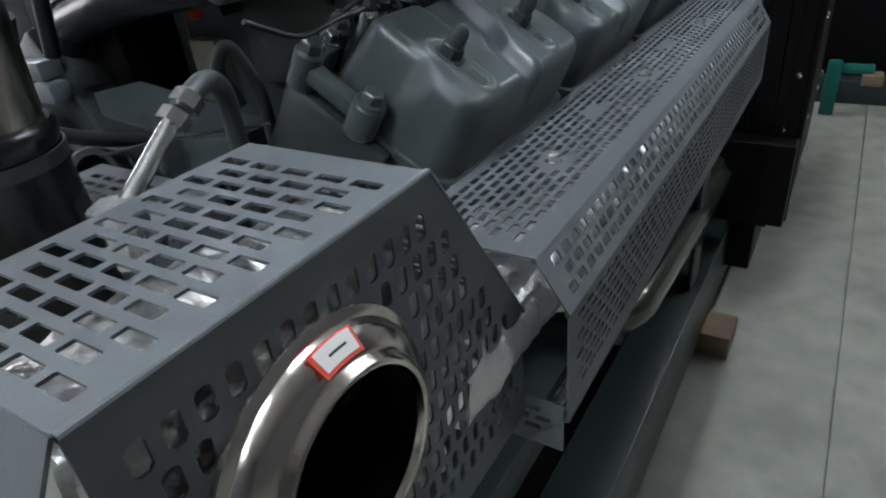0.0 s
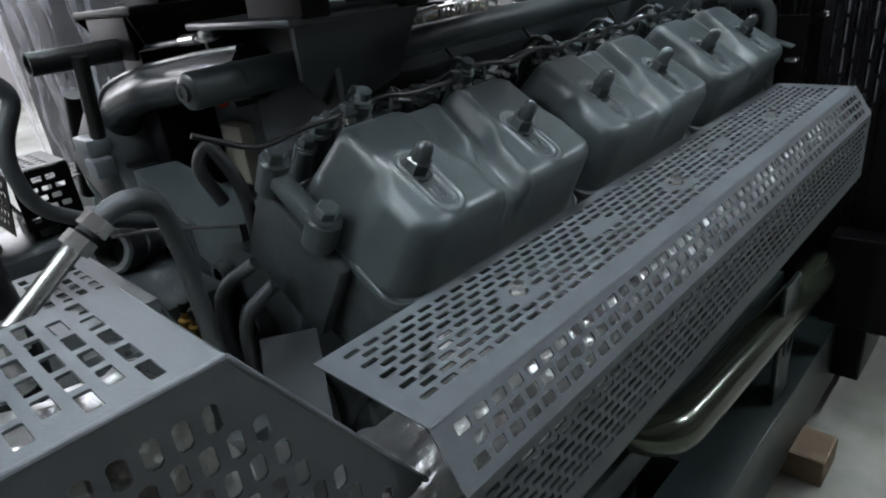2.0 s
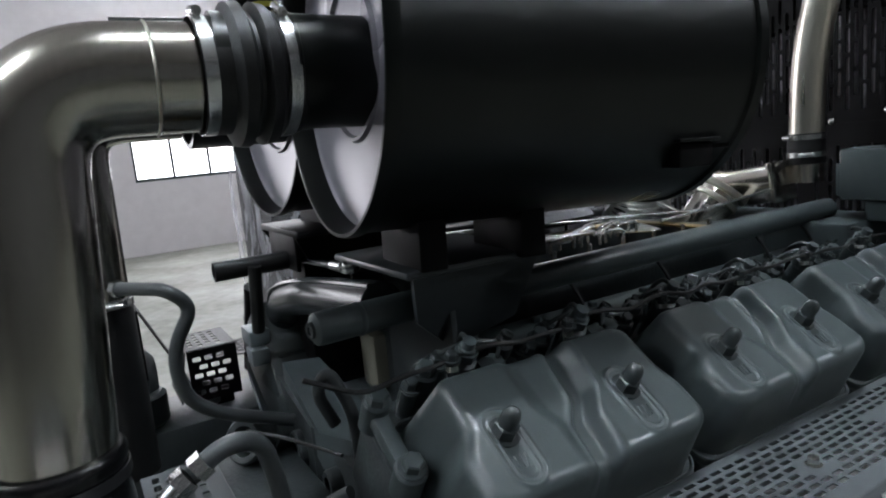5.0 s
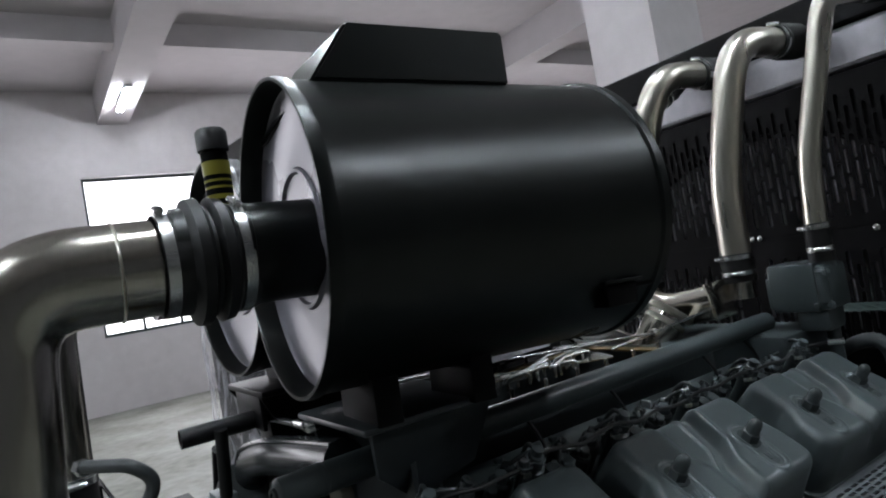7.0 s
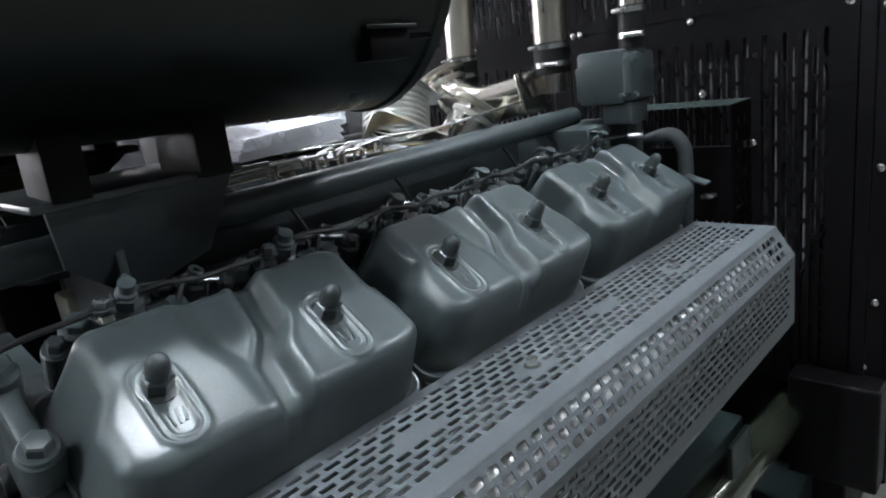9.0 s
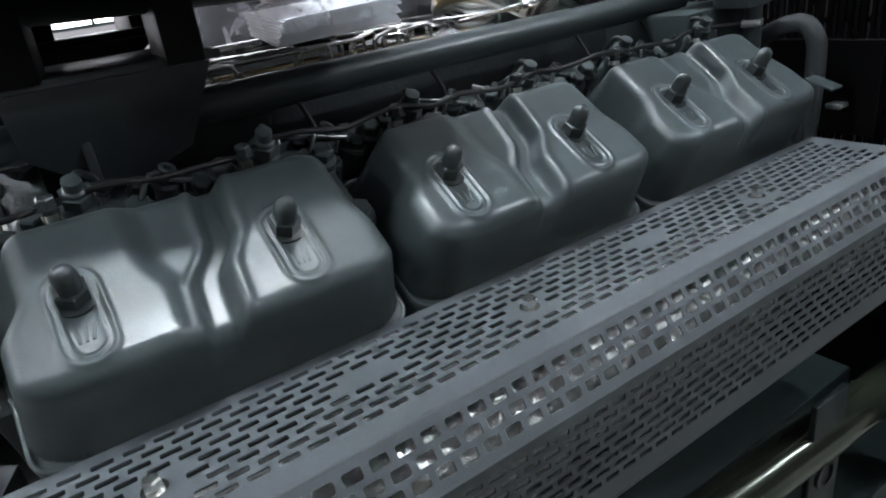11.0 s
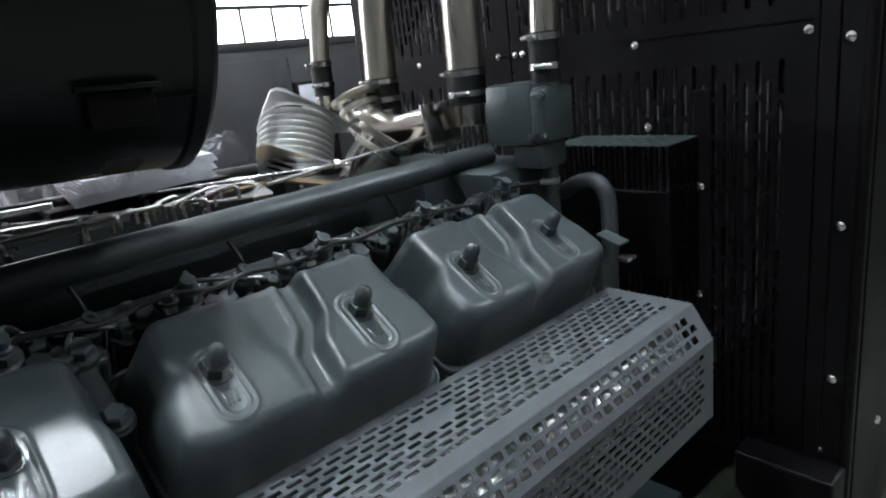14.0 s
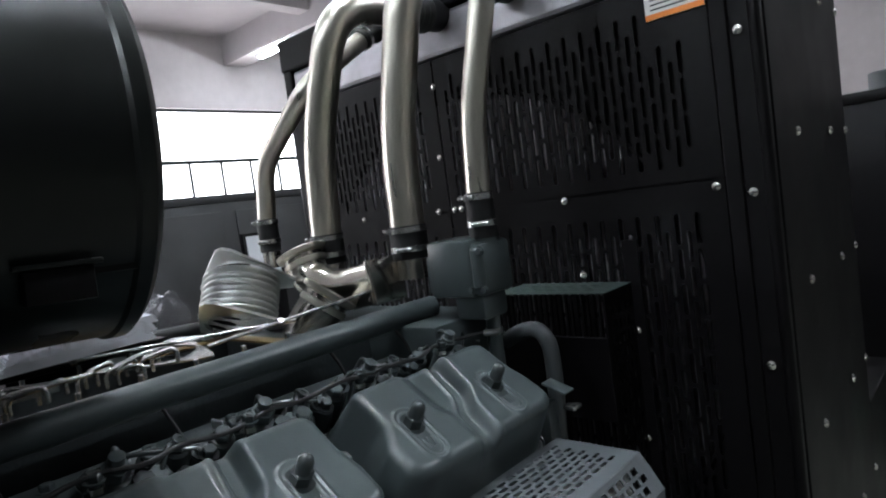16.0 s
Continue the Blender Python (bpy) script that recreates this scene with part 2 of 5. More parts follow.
def punched(origin, U, V, width, height, rows, thick=0.002, cut=0.14):
    """A sheet with punched slots. rows: (v0, v1, [(u0, u1), ...]). The holes have cut corners and real walls."""
    bm = bmesh.new()
    o, U, V = Vector(origin), Vector(U).normalized(), Vector(V).normalized()
    n = U.cross(V) * thick

    def quad(pts):
        vs = [o + U * u + V * v for u, v in pts]
        bm.faces.new([bm.verts.new(p) for p in vs])
        bm.faces.new([bm.verts.new(p - n) for p in reversed(vs)])

    def wall(a, b):
        pa, pb = o + U * a[0] + V * a[1], o + U * b[0] + V * b[1]
        bm.faces.new([bm.verts.new(p) for p in (pa, pb, pb - n, pa - n)])

    at = 0.0
    for v0, v1, holes in sorted(rows, key=lambda r: r[0]):
        if v0 > at + 1e-6:
            quad([(0, at), (width, at), (width, v0), (0, v0)])
        x = 0.0
        c = min(cut * (v1 - v0), 0.004)
        for u0, u1 in holes:
            if u0 > x + 1e-6:
                quad([(x, v0), (u0, v0), (u0, v1), (x, v1)])
            for a, b, d in (((u0, v0), (u0 + c, v0), (u0, v0 + c)), ((u1, v0), (u1, v0 + c), (u1 - c, v0)),
                            ((u1, v1), (u1 - c, v1), (u1, v1 - c)), ((u0, v1), (u0, v1 - c), (u0 + c, v1))):
                quad([a, b, d])
            ring = [(u0 + c, v0), (u1 - c, v0), (u1, v0 + c), (u1, v1 - c), (u1 - c, v1), (u0 + c, v1), (u0, v1 - c), (u0, v0 + c)]
            for a, b in zip(ring, ring[1:] + ring[:1]):
                wall(a, b)
            x = u1
        if width > x + 1e-6:
            quad([(x, v0), (width, v0), (width, v1), (x, v1)])
        at = v1
    if height > at + 1e-6:
        quad([(0, at), (width, at), (width, height), (0, height)])
    for a, b in (((0, 0), (width, 0)), ((width, 0), (width, height)), ((width, height), (0, height)), ((0, height), (0, 0))):
        wall(a, b)
    return bm


def brick_rows(u0, u1, v0, v1, pitch_u, pitch_v, hole_u, hole_v, skip=None):
    """Slots in a half-shifted pattern between u0..u1 and v0..v1."""
    rows = []
    nv = int((v1 - v0) / pitch_v)
    for i in range(nv):
        v = v0 + i * pitch_v
        u = u0 + (pitch_u / 2 if i % 2 else 0)
        holes = []
        while u + hole_u <= u1 + 1e-6:
            if skip is None or not skip(u + hole_u / 2, v + hole_v / 2):
                holes.append((u, u + hole_u))
            u += pitch_u
        rows.append((v, v + hole_v, holes))
    return rows


def sm(a, b, x):
    t = min(max((x - a) / (b - a), 0.0), 1.0)
    return t * t * (3 - 2 * t)


# ---- the hall ----
AXIS = -0.445                      # the engine's middle line
WX, EX, SY, NY, CZ = -12.0, 9.0, -10.0, 16.0, 5.7


def build_hall():
    bm = join(box(WX, 0.500, SY, NY, -0.2, 0.0), box(0.508, 2.9, SY, NY, -0.2, 0.0), box(2.908, EX, SY, NY, -0.2, 0.0),
              box(0.49, 0.518, SY, NY, -0.2, -0.012), box(2.9, 2.91, SY, NY, -0.2, -0.012))
    single("floor", bm, CONCRETE, "worn grey concrete floor with straight joints", "floor", kind="structure", smooth=False)

    def wall_with_windows(name, along, at, out, a0, a1, wins, z0, z1):
        """A wall with window openings; along 'y' or 'x'; wins: (start, end)."""
        pieces, x = [], a0

        def slab(s, e, zb, zt):
            lo, hi = min(at, at + out), max(at, at + out)
            return box(lo, hi, s, e, zb, zt) if along == "y" else box(s, e, lo, hi, zb, zt)

        for s, e in wins:
            pieces += [slab(x, s, 0, CZ), slab(s, e, 0, z0), slab(s, e, z1, CZ)]
            x = e
        pieces.append(slab(x, a1, 0, CZ))
        w = single(name, join(*pieces), PLASTER, "matt white plastered hall wall", "wall", kind="structure", smooth=False)
        return w

    wwins = [(-6.5, -2.5), (0.7, 4.6), (6.0, 10.4), (12.0, 15.0)]
    wall_with_windows("wall_west", "y", WX, -0.3, SY, NY, wwins, 1.3, 4.15)
    # unseen walls, darkened to dim side faces and give the steel contrast
    single("wall_east", box(EX, EX + 0.3, SY, NY, 0, CZ), DARKWALL, "unseen hall wall, kept dark to dim reflections", "wall", kind="structure", smooth=False)
    single("wall_south", box(WX, EX, SY - 0.3, SY, 0, CZ), DARKWALL, "unseen hall wall, kept dark to dim reflections", "wall", kind="structure", smooth=False)
    single("wall_north", box(WX, EX, NY, NY + 0.3, 0, CZ), PLASTER, "matt white plastered hall wall", "wall", kind="structure", smooth=False)
    beams = [box(WX, EX, SY, NY, CZ, CZ + 0.2)]
    for y in (-5.4, 1.35, 8.1, 14.8):
        beams.append(box(WX, EX, y - 0.25, y + 0.25, CZ - 0.6, CZ))
    for x in (-9.0, -4.0, 1.0):
        beams.append(box(x - 0.15, x + 0.15, SY, NY, CZ - 0.35, CZ - 0.002))
    single("ceiling", join(*beams), CEILING, "plastered concrete ceiling with deep downstand beams", "ceiling", kind="structure", smooth=False)
    # windows: frame, glass bars and the bright sky outside
    n = 0
    for at, out, wins in ((WX, -1, wwins),):
        for s, e in wins:
            n += 1
            w = thing(f"window_{n}", "large steel-framed hall window with bright daylight outside", "window", kind="structure")
            a = at + 0.12 * out
            fr = [box(a - 0.03, a + 0.03, s, e, 1.3, 1.36), box(a - 0.03, a + 0.03, s, e, 4.09, 4.15), box(a - 0.03, a + 0.03, s, e, 3.0, 3.08)]
            k = 6
            for i in range(k + 1):
                y = s + (e - s - 0.05) * i / k
                fr.append(box(a - 0.025, a + 0.025, y, y + 0.05, 1.36, 3.0 if i % k else 4.09))
            fb = join(*fr)
            part("window_frame", fb, FRAMEPAINT, w, smooth=False)
            g0, g1 = sorted((a + 0.19 * out, a + 0.20 * out))
            gl = box(g0, g1, s - 0.3, e + 0.3, 1.2, 4.3)
            part("bright_sky_panel", gl, DAY, w, smooth=False)
    # ceiling lamps on the beams; those at x -5.4 and -2.6 are added light
    first = None
    for y in (-5.4, 1.35, 8.1):
        for x in (-10.4, -5.4, -2.6):
            if first is None:
                lamp = thing("ceiling_lamp", "white batten lamp with two fluorescent tubes under a beam", "ceiling lamp", "lamps under the beams", at=(x, y, CZ - 0.6))
                part("housing", box(-0.6, 0.6, -0.06, 0.06, -0.05, 0.0, 0.008), PAPERW, lamp)
                for dy in (-0.035, 0.035):
                    part("tube", cyl((-0.56, dy, -0.068), (0.56, dy, -0.068), 0.014, 12), TUBE, lamp)
                first = lamp
            else:
                copy_thing(first, pose(x, y, CZ - 0.6))
    # unseen rows: machine lamps set from cover highlights, aisle lamps added to light floor
    for x, ys in ((0.1, (-5.6, -2.5, 0.50)), (2.7, (3.6, 6.7))):
        for y in ys:
            row = copy_thing(first, pose(x, y, 4.6, 0, 0, 90))
            tagged(row, "unseen white batten lamp with two fluorescent tubes hung on rods", group="lamps hung over the machines")
            for d in (-0.45, 0.45):
                part("rod", cyl((d, 0, 0.0), (d, 0, CZ - 4.6), 0.006, 8), ZINC, row)


build_hall()


# ---- engine body ----
TILT = 33.0
BANK = pose(-0.0218, 0, 1.1665, 0, TILT, 0)      # top face of the rocker covers: across, along, out
PITCH = 0.364


def bank_box(u0, u1, v0, v1, w0, w1, bevel=0.004):
    return box(u0, u1, v0, v1, w0, w1, bevel, BANK)


def build_block():
    e = thing("engine_block", "grey-painted cast engine block and crankcase", "engine", at=(AXIS, 0.5, 0.3))
    inv = Matrix.Translation((-AXIS, -0.5, -0.3))

    def put(name, bm, mat, label=""):
        bm.transform(inv)
        return part(name, bm, mat, e, label)

    put("crankcase", box(AXIS - 0.34, AXIS + 0.34, -0.06, 1.12, 0.30, 0.86, 0.02), CAST)
    put("valley_floor", box(AXIS - 0.22, AXIS + 0.22, -0.02, 1.10, 0.85, 1.03, 0.015), CAST)
    put("gear_case", box(AXIS - 0.40, AXIS + 0.24, -0.075, -0.018, 0.45, 1.035, 0.012), CAST)
    for k, (x, z, r) in enumerate(((-0.36, 0.99, 0.022), (-0.30, 0.93, 0.03), (-0.52, 0.98, 0.035), (-0.66, 0.95, 0.04))):
        put("case_boss", lathe([(0, r * 0.55), (0.0, r), (0.018, r), (0.022, r * 0.9), (0.022, r * 0.55)], (x, -0.073, z), (0, -1, 0), 24), CAST)
    put("bank_body", join(bank_box(-0.10, 0.09, -0.074, 1.01, -0.42, -0.225, 0.01)), CAST)
    mirror = Matrix.Translation((2 * AXIS, 0, 0)) @ Matrix.Diagonal((-1, 1, 1, 1))
    far = bank_box(-0.10, 0.09, -0.074, 1.01, -0.42, -0.03, 0.01)
    far.transform(mirror)
    put("far_bank_body", far, CAST)
    return e


build_block()


COVER_BASE = (-0.108, 0.089, -0.071, 0.279)      # the cover's outline at its flange: across, along
COVER_H = 0.098


def shoulder(x, run, R):
    """Height at x in from the foot of a drafted wall that reaches COVER_H over run, rounded into the top with radius R."""
    k = COVER_H / run
    n = math.sqrt(1 + k * k)
    centre = (R * n + COVER_H - R) / k
    if x >= centre:
        return COVER_H
    if x <= centre - R * k / n:
        return max(k * x, 0.0)
    return COVER_H - R + math.sqrt(max(R * R - (x - centre) ** 2, 0.0))


def cover_height(u, v):
    """Pressed rocker cover: metres above its flange."""
    u0, u1, v0, v1 = COVER_BASE
    j = sm(-0.022, 0.022, u)
    # both ends of the top run in an S, wider on the outer half
    near_v, near_u = v - v0 < v1 - v, u1 - u < u - u0
    run_v = 0.036 - 0.022 * j if near_v else 0.028 - 0.010 * j
    run_u = 0.013 if near_u else 0.017
    cu, cv = 0.037, 0.053
    a = max(0.0, 1 - (u1 - u if near_u else u - u0) / cu)
    b = max(0.0, 1 - (v - v0 if near_v else v1 - v) / cv)
    t = math.hypot(a, b)
    f = a * a / (a * a + b * b) if t > 1e-6 else 0.5
    h = shoulder((1 - t) * (cu * f + cv * (1 - f)), run_u * f + run_v * (1 - f), 0.0185)
    # along the top: near hump, slope, low saddle, channel, far hump
    end = 0.045 + 0.014 * j
    low = 0.0105 * sm(end, end + 0.030, v)
    rim = 0.115 - 0.020 * j - 0.12 * (u + 0.06)
    step = 0.149 - 0.018 * j - 0.12 * (u + 0.06)
    low += 0.0085 * sm(rim - 0.001, rim + 0.009, v) - 0.0190 * sm(step - 0.015, step + 0.001, v)
    low -= 0.0026 * math.exp(-((v - rim + 0.003) / 0.0046) ** 2) + 0.0018 * math.exp(-((v - step - 0.004) / 0.005) ** 2)
    # the oval pressings round the two studs
    for c in (0.0, 0.18):
        q = math.hypot(max(abs(u - 0.018) - 0.026, 0.0), v - c)
        low -= 0.0021 * math.exp(-((q - 0.0205) / 0.0024) ** 2) + 0.0015 * math.exp(-((q - 0.0135) / 0.0018) ** 2) - 0.0008 * (1 - sm(0.010, 0.013, q))
    return max(h - low * sm(0.035, 0.085, h), 0.0)


def rounded_outline(u0, u1, v0, v1, r, n=8):
    """Points round a rectangle with round corners."""
    pts = []
    for cu, cv, a0 in ((u1 - r, v0 + r, -90), (u1 - r, v1 - r, 0), (u0 + r, v1 - r, 90), (u0 + r, v0 + r, 180)):
        for k in range(n + 1):
            a = radians(a0 + 90 * k / n)
            pts.append((cu + r * math.cos(a), cv + r * math.sin(a)))
    return pts


def slab(pts, z0, z1):
    bm = bmesh.new()
    lo, hi = [[bm.verts.new((u, v, z)) for u, v in pts] for z in (z0, z1)]
    bm.faces.new(hi)
    bm.faces.new(list(reversed(lo)))
    for k in range(len(pts)):
        k2 = (k + 1) % len(pts)
        bm.faces.new((lo[k], lo[k2], hi[k2], hi[k]))
    return bm


def build_cover():
    cover = thing("rocker_cover", "pressed steel rocker cover with two humps, grey paint", "rocker cover", "rocker covers along the bank")
    cover.matrix_world = BANK
    u0, u1, v0, v1 = COVER_BASE
    us = np.linspace(u0, u1, 132)
    vs = np.linspace(v0, v1, 230)
    bm = bmesh.new()
    grid = [[bm.verts.new((u, v, cover_height(u, v) - COVER_H)) for v in vs] for u in us]
    for a, b in zip(grid, grid[1:]):
        for k in range(len(vs) - 1):
            if max(a[k].co.z, b[k].co.z, b[k + 1].co.z, a[k + 1].co.z) > -COVER_H + 1e-5:
                bm.faces.new((a[k], b[k], b[k + 1], a[k + 1]))
    bmesh.ops.delete(bm, geom=[v for v in bm.verts if not v.link_faces], context="VERTS")
    part("shell", bm, GREY, cover, angle=80)
    part("flange", slab(rounded_outline(u0 - 0.003, u1 + 0.004, v0 - 0.004, v1 + 0.003, 0.026), -0.106, -0.0985), GREY, cover)
    ring = [(u, v, -0.0970) for u, v in rounded_outline(u0 - 0.001, u1 + 0.002, v0 - 0.002, v1 + 0.001, 0.025, 10)]
    part("rolled_edge", tube(ring + ring[:1], 0.0024, 0.0005, 8, steps=1), GREY, cover)
    for v in (0.0, 0.18):
        stud = part("stud_nut", join(lathe([(-0.004, 0), (-0.004, 0.0140), (0.014, 0.0140), (0.0160, 0.0115), (0.016, 0)], (0, v, 0), (0, 0, 1), 6),
                                     cyl((0, v, -0.004), (0, v, 0.001), 0.0185, 24)), STUD, cover, "dark grey capped stud nut", angle=30)
        part("stud_cap", lathe([(0.014, 0), (0.014, 0.0108), (0.029, 0.0105), (0.035, 0.0085), (0.0385, 0.0045), (0.0395, 0.0)], (0, v, 0), (0, 0, 1), 20), STUD, stud)
        part("stamped_mark", join(*[box(-0.0013, 0.0013, -0.008, 0.008, 0.0, 0.0018, 0.0005, pose(0.036, v + d, -0.0012, 0, 0, 82 + e)) for d, e in ((-0.006, 8), (0.0, 0), (0.006, -8))]), GREY, cover)
    return cover


def build_head():
    head = thing("cylinder_head", "grey cast cylinder head under its rocker cover", "cylinder head", "heads along the bank")
    head.matrix_world = BANK
    part("casting", box(-0.150, 0.100, -0.072, 0.280, -0.225, -0.107, 0.006), CAST, head)
    # clamp link with its bolt at the front of the head
    link = part("clamp_link", join(box(-0.125, -0.010, -0.098, -0.076, -0.085, -0.062, 0.006), cyl((-0.027, -0.087, -0.10), (-0.027, -0.087, -0.056), 0.019, 24, 0.003),
                                   cyl((-0.118, -0.087, -0.10), (-0.118, -0.087, -0.050), 0.017, 24, 0.003)), GREY, head)
    part("bolt", join(cyl((-0.027, -0.087, -0.056), (-0.027, -0.087, -0.052), 0.017, 24, 0.001), lathe([(0, 0), (0, 0.0125), (0.010, 0.0125), (0.012, 0.0105), (0.0121, 0)], (-0.027, -0.087, -0.052), (0, 0, 1), 6)), GREY, link, angle=30)
    part("bolt", lathe([(0, 0), (0, 0.0135), (0.011, 0.0135), (0.013, 0.011), (0.0131, 0)], (-0.118, -0.087, -0.050), (0, 0, 1), 6), GREY, link, angle=30)
    part("front_web", box(-0.135, 0.02, -0.094, -0.072, -0.225, -0.10, 0.008), CAST, head)
    return head


cover0, head0 = build_cover(), build_head()
for k in (1, 2):
    m = BANK @ Matrix.Translation((0, PITCH * k, 0))
    copy_thing(cover0, m)
    copy_thing(head0, m)


# ---- long heat shield over the exhaust manifold ----
def build_long_shield():
    g = thing("manifold_heat_shield", "grey perforated sheet-metal heat shield over the exhaust manifold", "heat shield", at=(0.1, 0.4, 0.9))
    inv = Matrix.Translation((-0.1, -0.4, -0.9))
    y0, y1 = -0.195, 1.0
    L = y1 - y0

    def bare(u, v):
        y = y0 + u
        return any(math.hypot(y - b, (v - 0.076) * 1.2) < 0.026 for b in (0.005, 0.36, 0.734)) or any(abs(y - b) < 0.03 and 0.045 < v < 0.078 for b in (0.19, 0.555))

    a = punched((0.023, y0, 1.05), (0, 1, 0), (1, 0, 0), L, 0.142, brick_rows(0.022, L - 0.02, 0.014, 0.125, 0.0235, 0.0122, 0.0170, 0.0066, bare))
    a.transform(inv)
    part("top_panel", a, SHEET, g, smooth=False)
    c = punched((0.165, y0, 1.05), (0, 1, 0), (0.031, 0, -0.048), L, 0.0572, brick_rows(0.02, L - 0.02, 0.009, 0.054, 0.0225, 0.0150, 0.0160, 0.0100))
    c.transform(inv)
    part("chamfer_panel", c, SHEET, g, smooth=False)
    s = punched((0.196, y0, 1.002), (0, 1, 0), (0, 0, -1), L, 0.125, brick_rows(0.02, L - 0.02, 0.012, 0.115, 0.0235, 0.0118, 0.0175, 0.0062))
    s.transform(inv)
    part("side_panel", s, SHEET, g, smooth=False)
    f = punched((0.196, y0, 0.877), (0, 1, 0), (-0.05, 0, -0.045), L, 0.067, brick_rows(0.02, L - 0.02, 0.010, 0.06, 0.0235, 0.0118, 0.0175, 0.0062))
    f.transform(inv)
    part("lower_panel", f, SHEET, g, smooth=False)
    e = punched((0.045, y0 + 0.002, 0.892), (1, 0, 0), (0, 0, -1), 0.147, 0.060, brick_rows(0.012, 0.14, 0.010, 0.055, 0.0235, 0.0122, 0.0170, 0.0066))
    e.transform(inv)
    part("end_panel", e, SHEET, g, smooth=False)
    for x, z in ((0.165, 1.05), (0.196, 1.002), (0.196, 0.877)):
        b = tube([(x, y0, z - 0.001), (x, y1, z - 0.001)], 0.0028, seg=10)
        b.transform(inv)
        part("folded_edge", b, SHEET, g)
    for y in (0.005, 0.36, 0.734):
        b = hexbolt((0.100, y, 1.0515), (0, 0, 1), 0.0074, 0.010)
        b.transform(inv)
        part("bolt", b, BRIGHT, g, "bright zinc-plated hexagon bolt", angle=30)


build_long_shield()


def lumpy(points, r, amp, seg=28, n=60, seed=3):
    """A wrapped pipe: a swept tube with a crumpled skin."""
    bm = tube([Vector(points[0]).lerp(Vector(points[1]), k / n) for k in range(n + 1)], r, bend=0.0001, seg=seg, steps=1)
    for v in bm.verts:
        q = noise.noise_vector(v.co * 38 + Vector((seed, 0, 0))) * amp + noise.noise_vector(v.co * 12) * amp
        v.co += q
    return bm


man = thing("exhaust_manifold", "exhaust manifold wrapped in crumpled aluminium foil", "exhaust manifold", at=(0.1, 0.4, 0.93))
b = lumpy([(0.012, -0.460, 0.034), (0.012, 0.58, 0.034)], 0.069, 0.008, n=110)
part("wrapped_pipe", b, FOIL, man, angle=25)
for k in range(6):
    y = -0.41 + 0.182 * k
    part("port", cyl((-0.10, y, 0.03), (0.0, y, 0.0), 0.032, 20), FOIL, man)

# ---- turbocharger heat shield and exhaust outlet ----
def build_turbo_shield():
    g = thing("turbo_heat_shield", "grey perforated sheet-metal box over the turbocharger outlet", "heat shield", at=(0.07, -0.43, 1.0))
    inv = Matrix.Translation((-0.07, 0.43, -1.0))
    x0, x1, y0, y1, zt = -0.005, 0.152, -0.560, -0.318, 1.182

    def put(name, bm):
        bm.transform(inv)
        part(name, bm, SHEET, g, smooth=False)

    put("top_panel", punched((x0, y0, zt), (1, 0, 0), (0, 1, 0), x1 - x0, y1 - y0, brick_rows(0.008, x1 - x0 - 0.006, 0.012, y1 - y0 - 0.008, 0.0285, 0.0162, 0.0220, 0.0094), cut=0.10))
    # sloping back
    S = Vector((0, 0.125, -0.19))
    put("back_panel", punched((x0, y1, zt), (1, 0, 0), S, x1 - x0, S.length, brick_rows(0.012, x1 - x0 - 0.010, 0.03, S.length - 0.02, 0.0265, 0.0165, 0.0185, 0.0085)))
    # outlet side: hole for the pipe left solid round it
    cy, cz = -0.445 - y0, zt - 1.064

    def keep(u, v):
        return math.hypot(u - cy, v - cz) < 0.0865 or u > 0.242 + 0.66 * (v - 0.012) - 0.020

    rows, at = [], 0.0
    for a, b, hs in brick_rows(0.016, 0.352, 0.022, 0.30, 0.0170, 0.0240, 0.0098, 0.0185, keep):
        for lo, hi, slots in ((at, a, []), (a, b, hs)):
            d = abs(0.5 * (lo + hi) - cz)
            chord = math.sqrt(0.070 ** 2 - d * d) if d < 0.065 else 0.0      # opening behind the outlet flange
            rows.append((lo, hi, sorted(slots + ([(cy - chord, cy + chord)] if chord else []))))
        at = b
    full = punched((x1, y0, zt), (0, 1, 0), (0, 0, -1), 0.36, 0.31, rows)
    cut = (Vector((x1, y1, zt)), Vector((0, 0.19, 0.125)).normalized())
    bmesh.ops.bisect_plane(full, geom=list(full.verts) + list(full.edges) + list(full.faces), plane_co=cut[0], plane_no=cut[1], clear_outer=True)
    put("outlet_panel", full)
    edge = tube([(x1, y1, zt - 0.001), (x1, y1 + 0.125, zt - 0.191)], 0.0026, seg=10)
    put("folded_edge", edge)
    put("folded_edge", tube([(x1, y0, zt - 0.001), (x1, y1, zt - 0.001)], 0.0026, seg=10))
    put("front_panel", punched((x0, y0, zt), (1, 0, 0), (0, -0.5, -0.85), x1 - x0, 0.16, brick_rows(0.012, x1 - x0 - 0.010, 0.035, 0.15, 0.0265, 0.0185, 0.0185, 0.0105)))


build_turbo_shield()
out = thing("exhaust_outlet", "polished steel exhaust outlet with a clamp flange", "exhaust pipe", at=(0.153, -0.445, 1.064))
part("pipe", lathe([(-0.12, 0.056), (-0.001, 0.056), (-0.001, 0.083), (0.001, 0.0855), (0.004, 0.0850), (0.006, 0.0815), (0.007, 0.0790), (0.010, 0.0780), (0.016, 0.0745), (0.0195, 0.0655), (0.022, 0.0625), (0.026, 0.0612), (0.0275, 0.0590), (0.0265, 0.0565), (0.022, 0.0553)], (0, 0, 0), (1, 0, 0), 72), CHROME, out)
part("inner_wall", lathe([(-0.118, 0), (-0.118, 0.0535), (0.01, 0.0545), (0.0222, 0.0552)], (0, 0, 0), (1, 0, 0), 48), MATTBLACK, out, "dark inside of the outlet")
lining = bmesh.new()
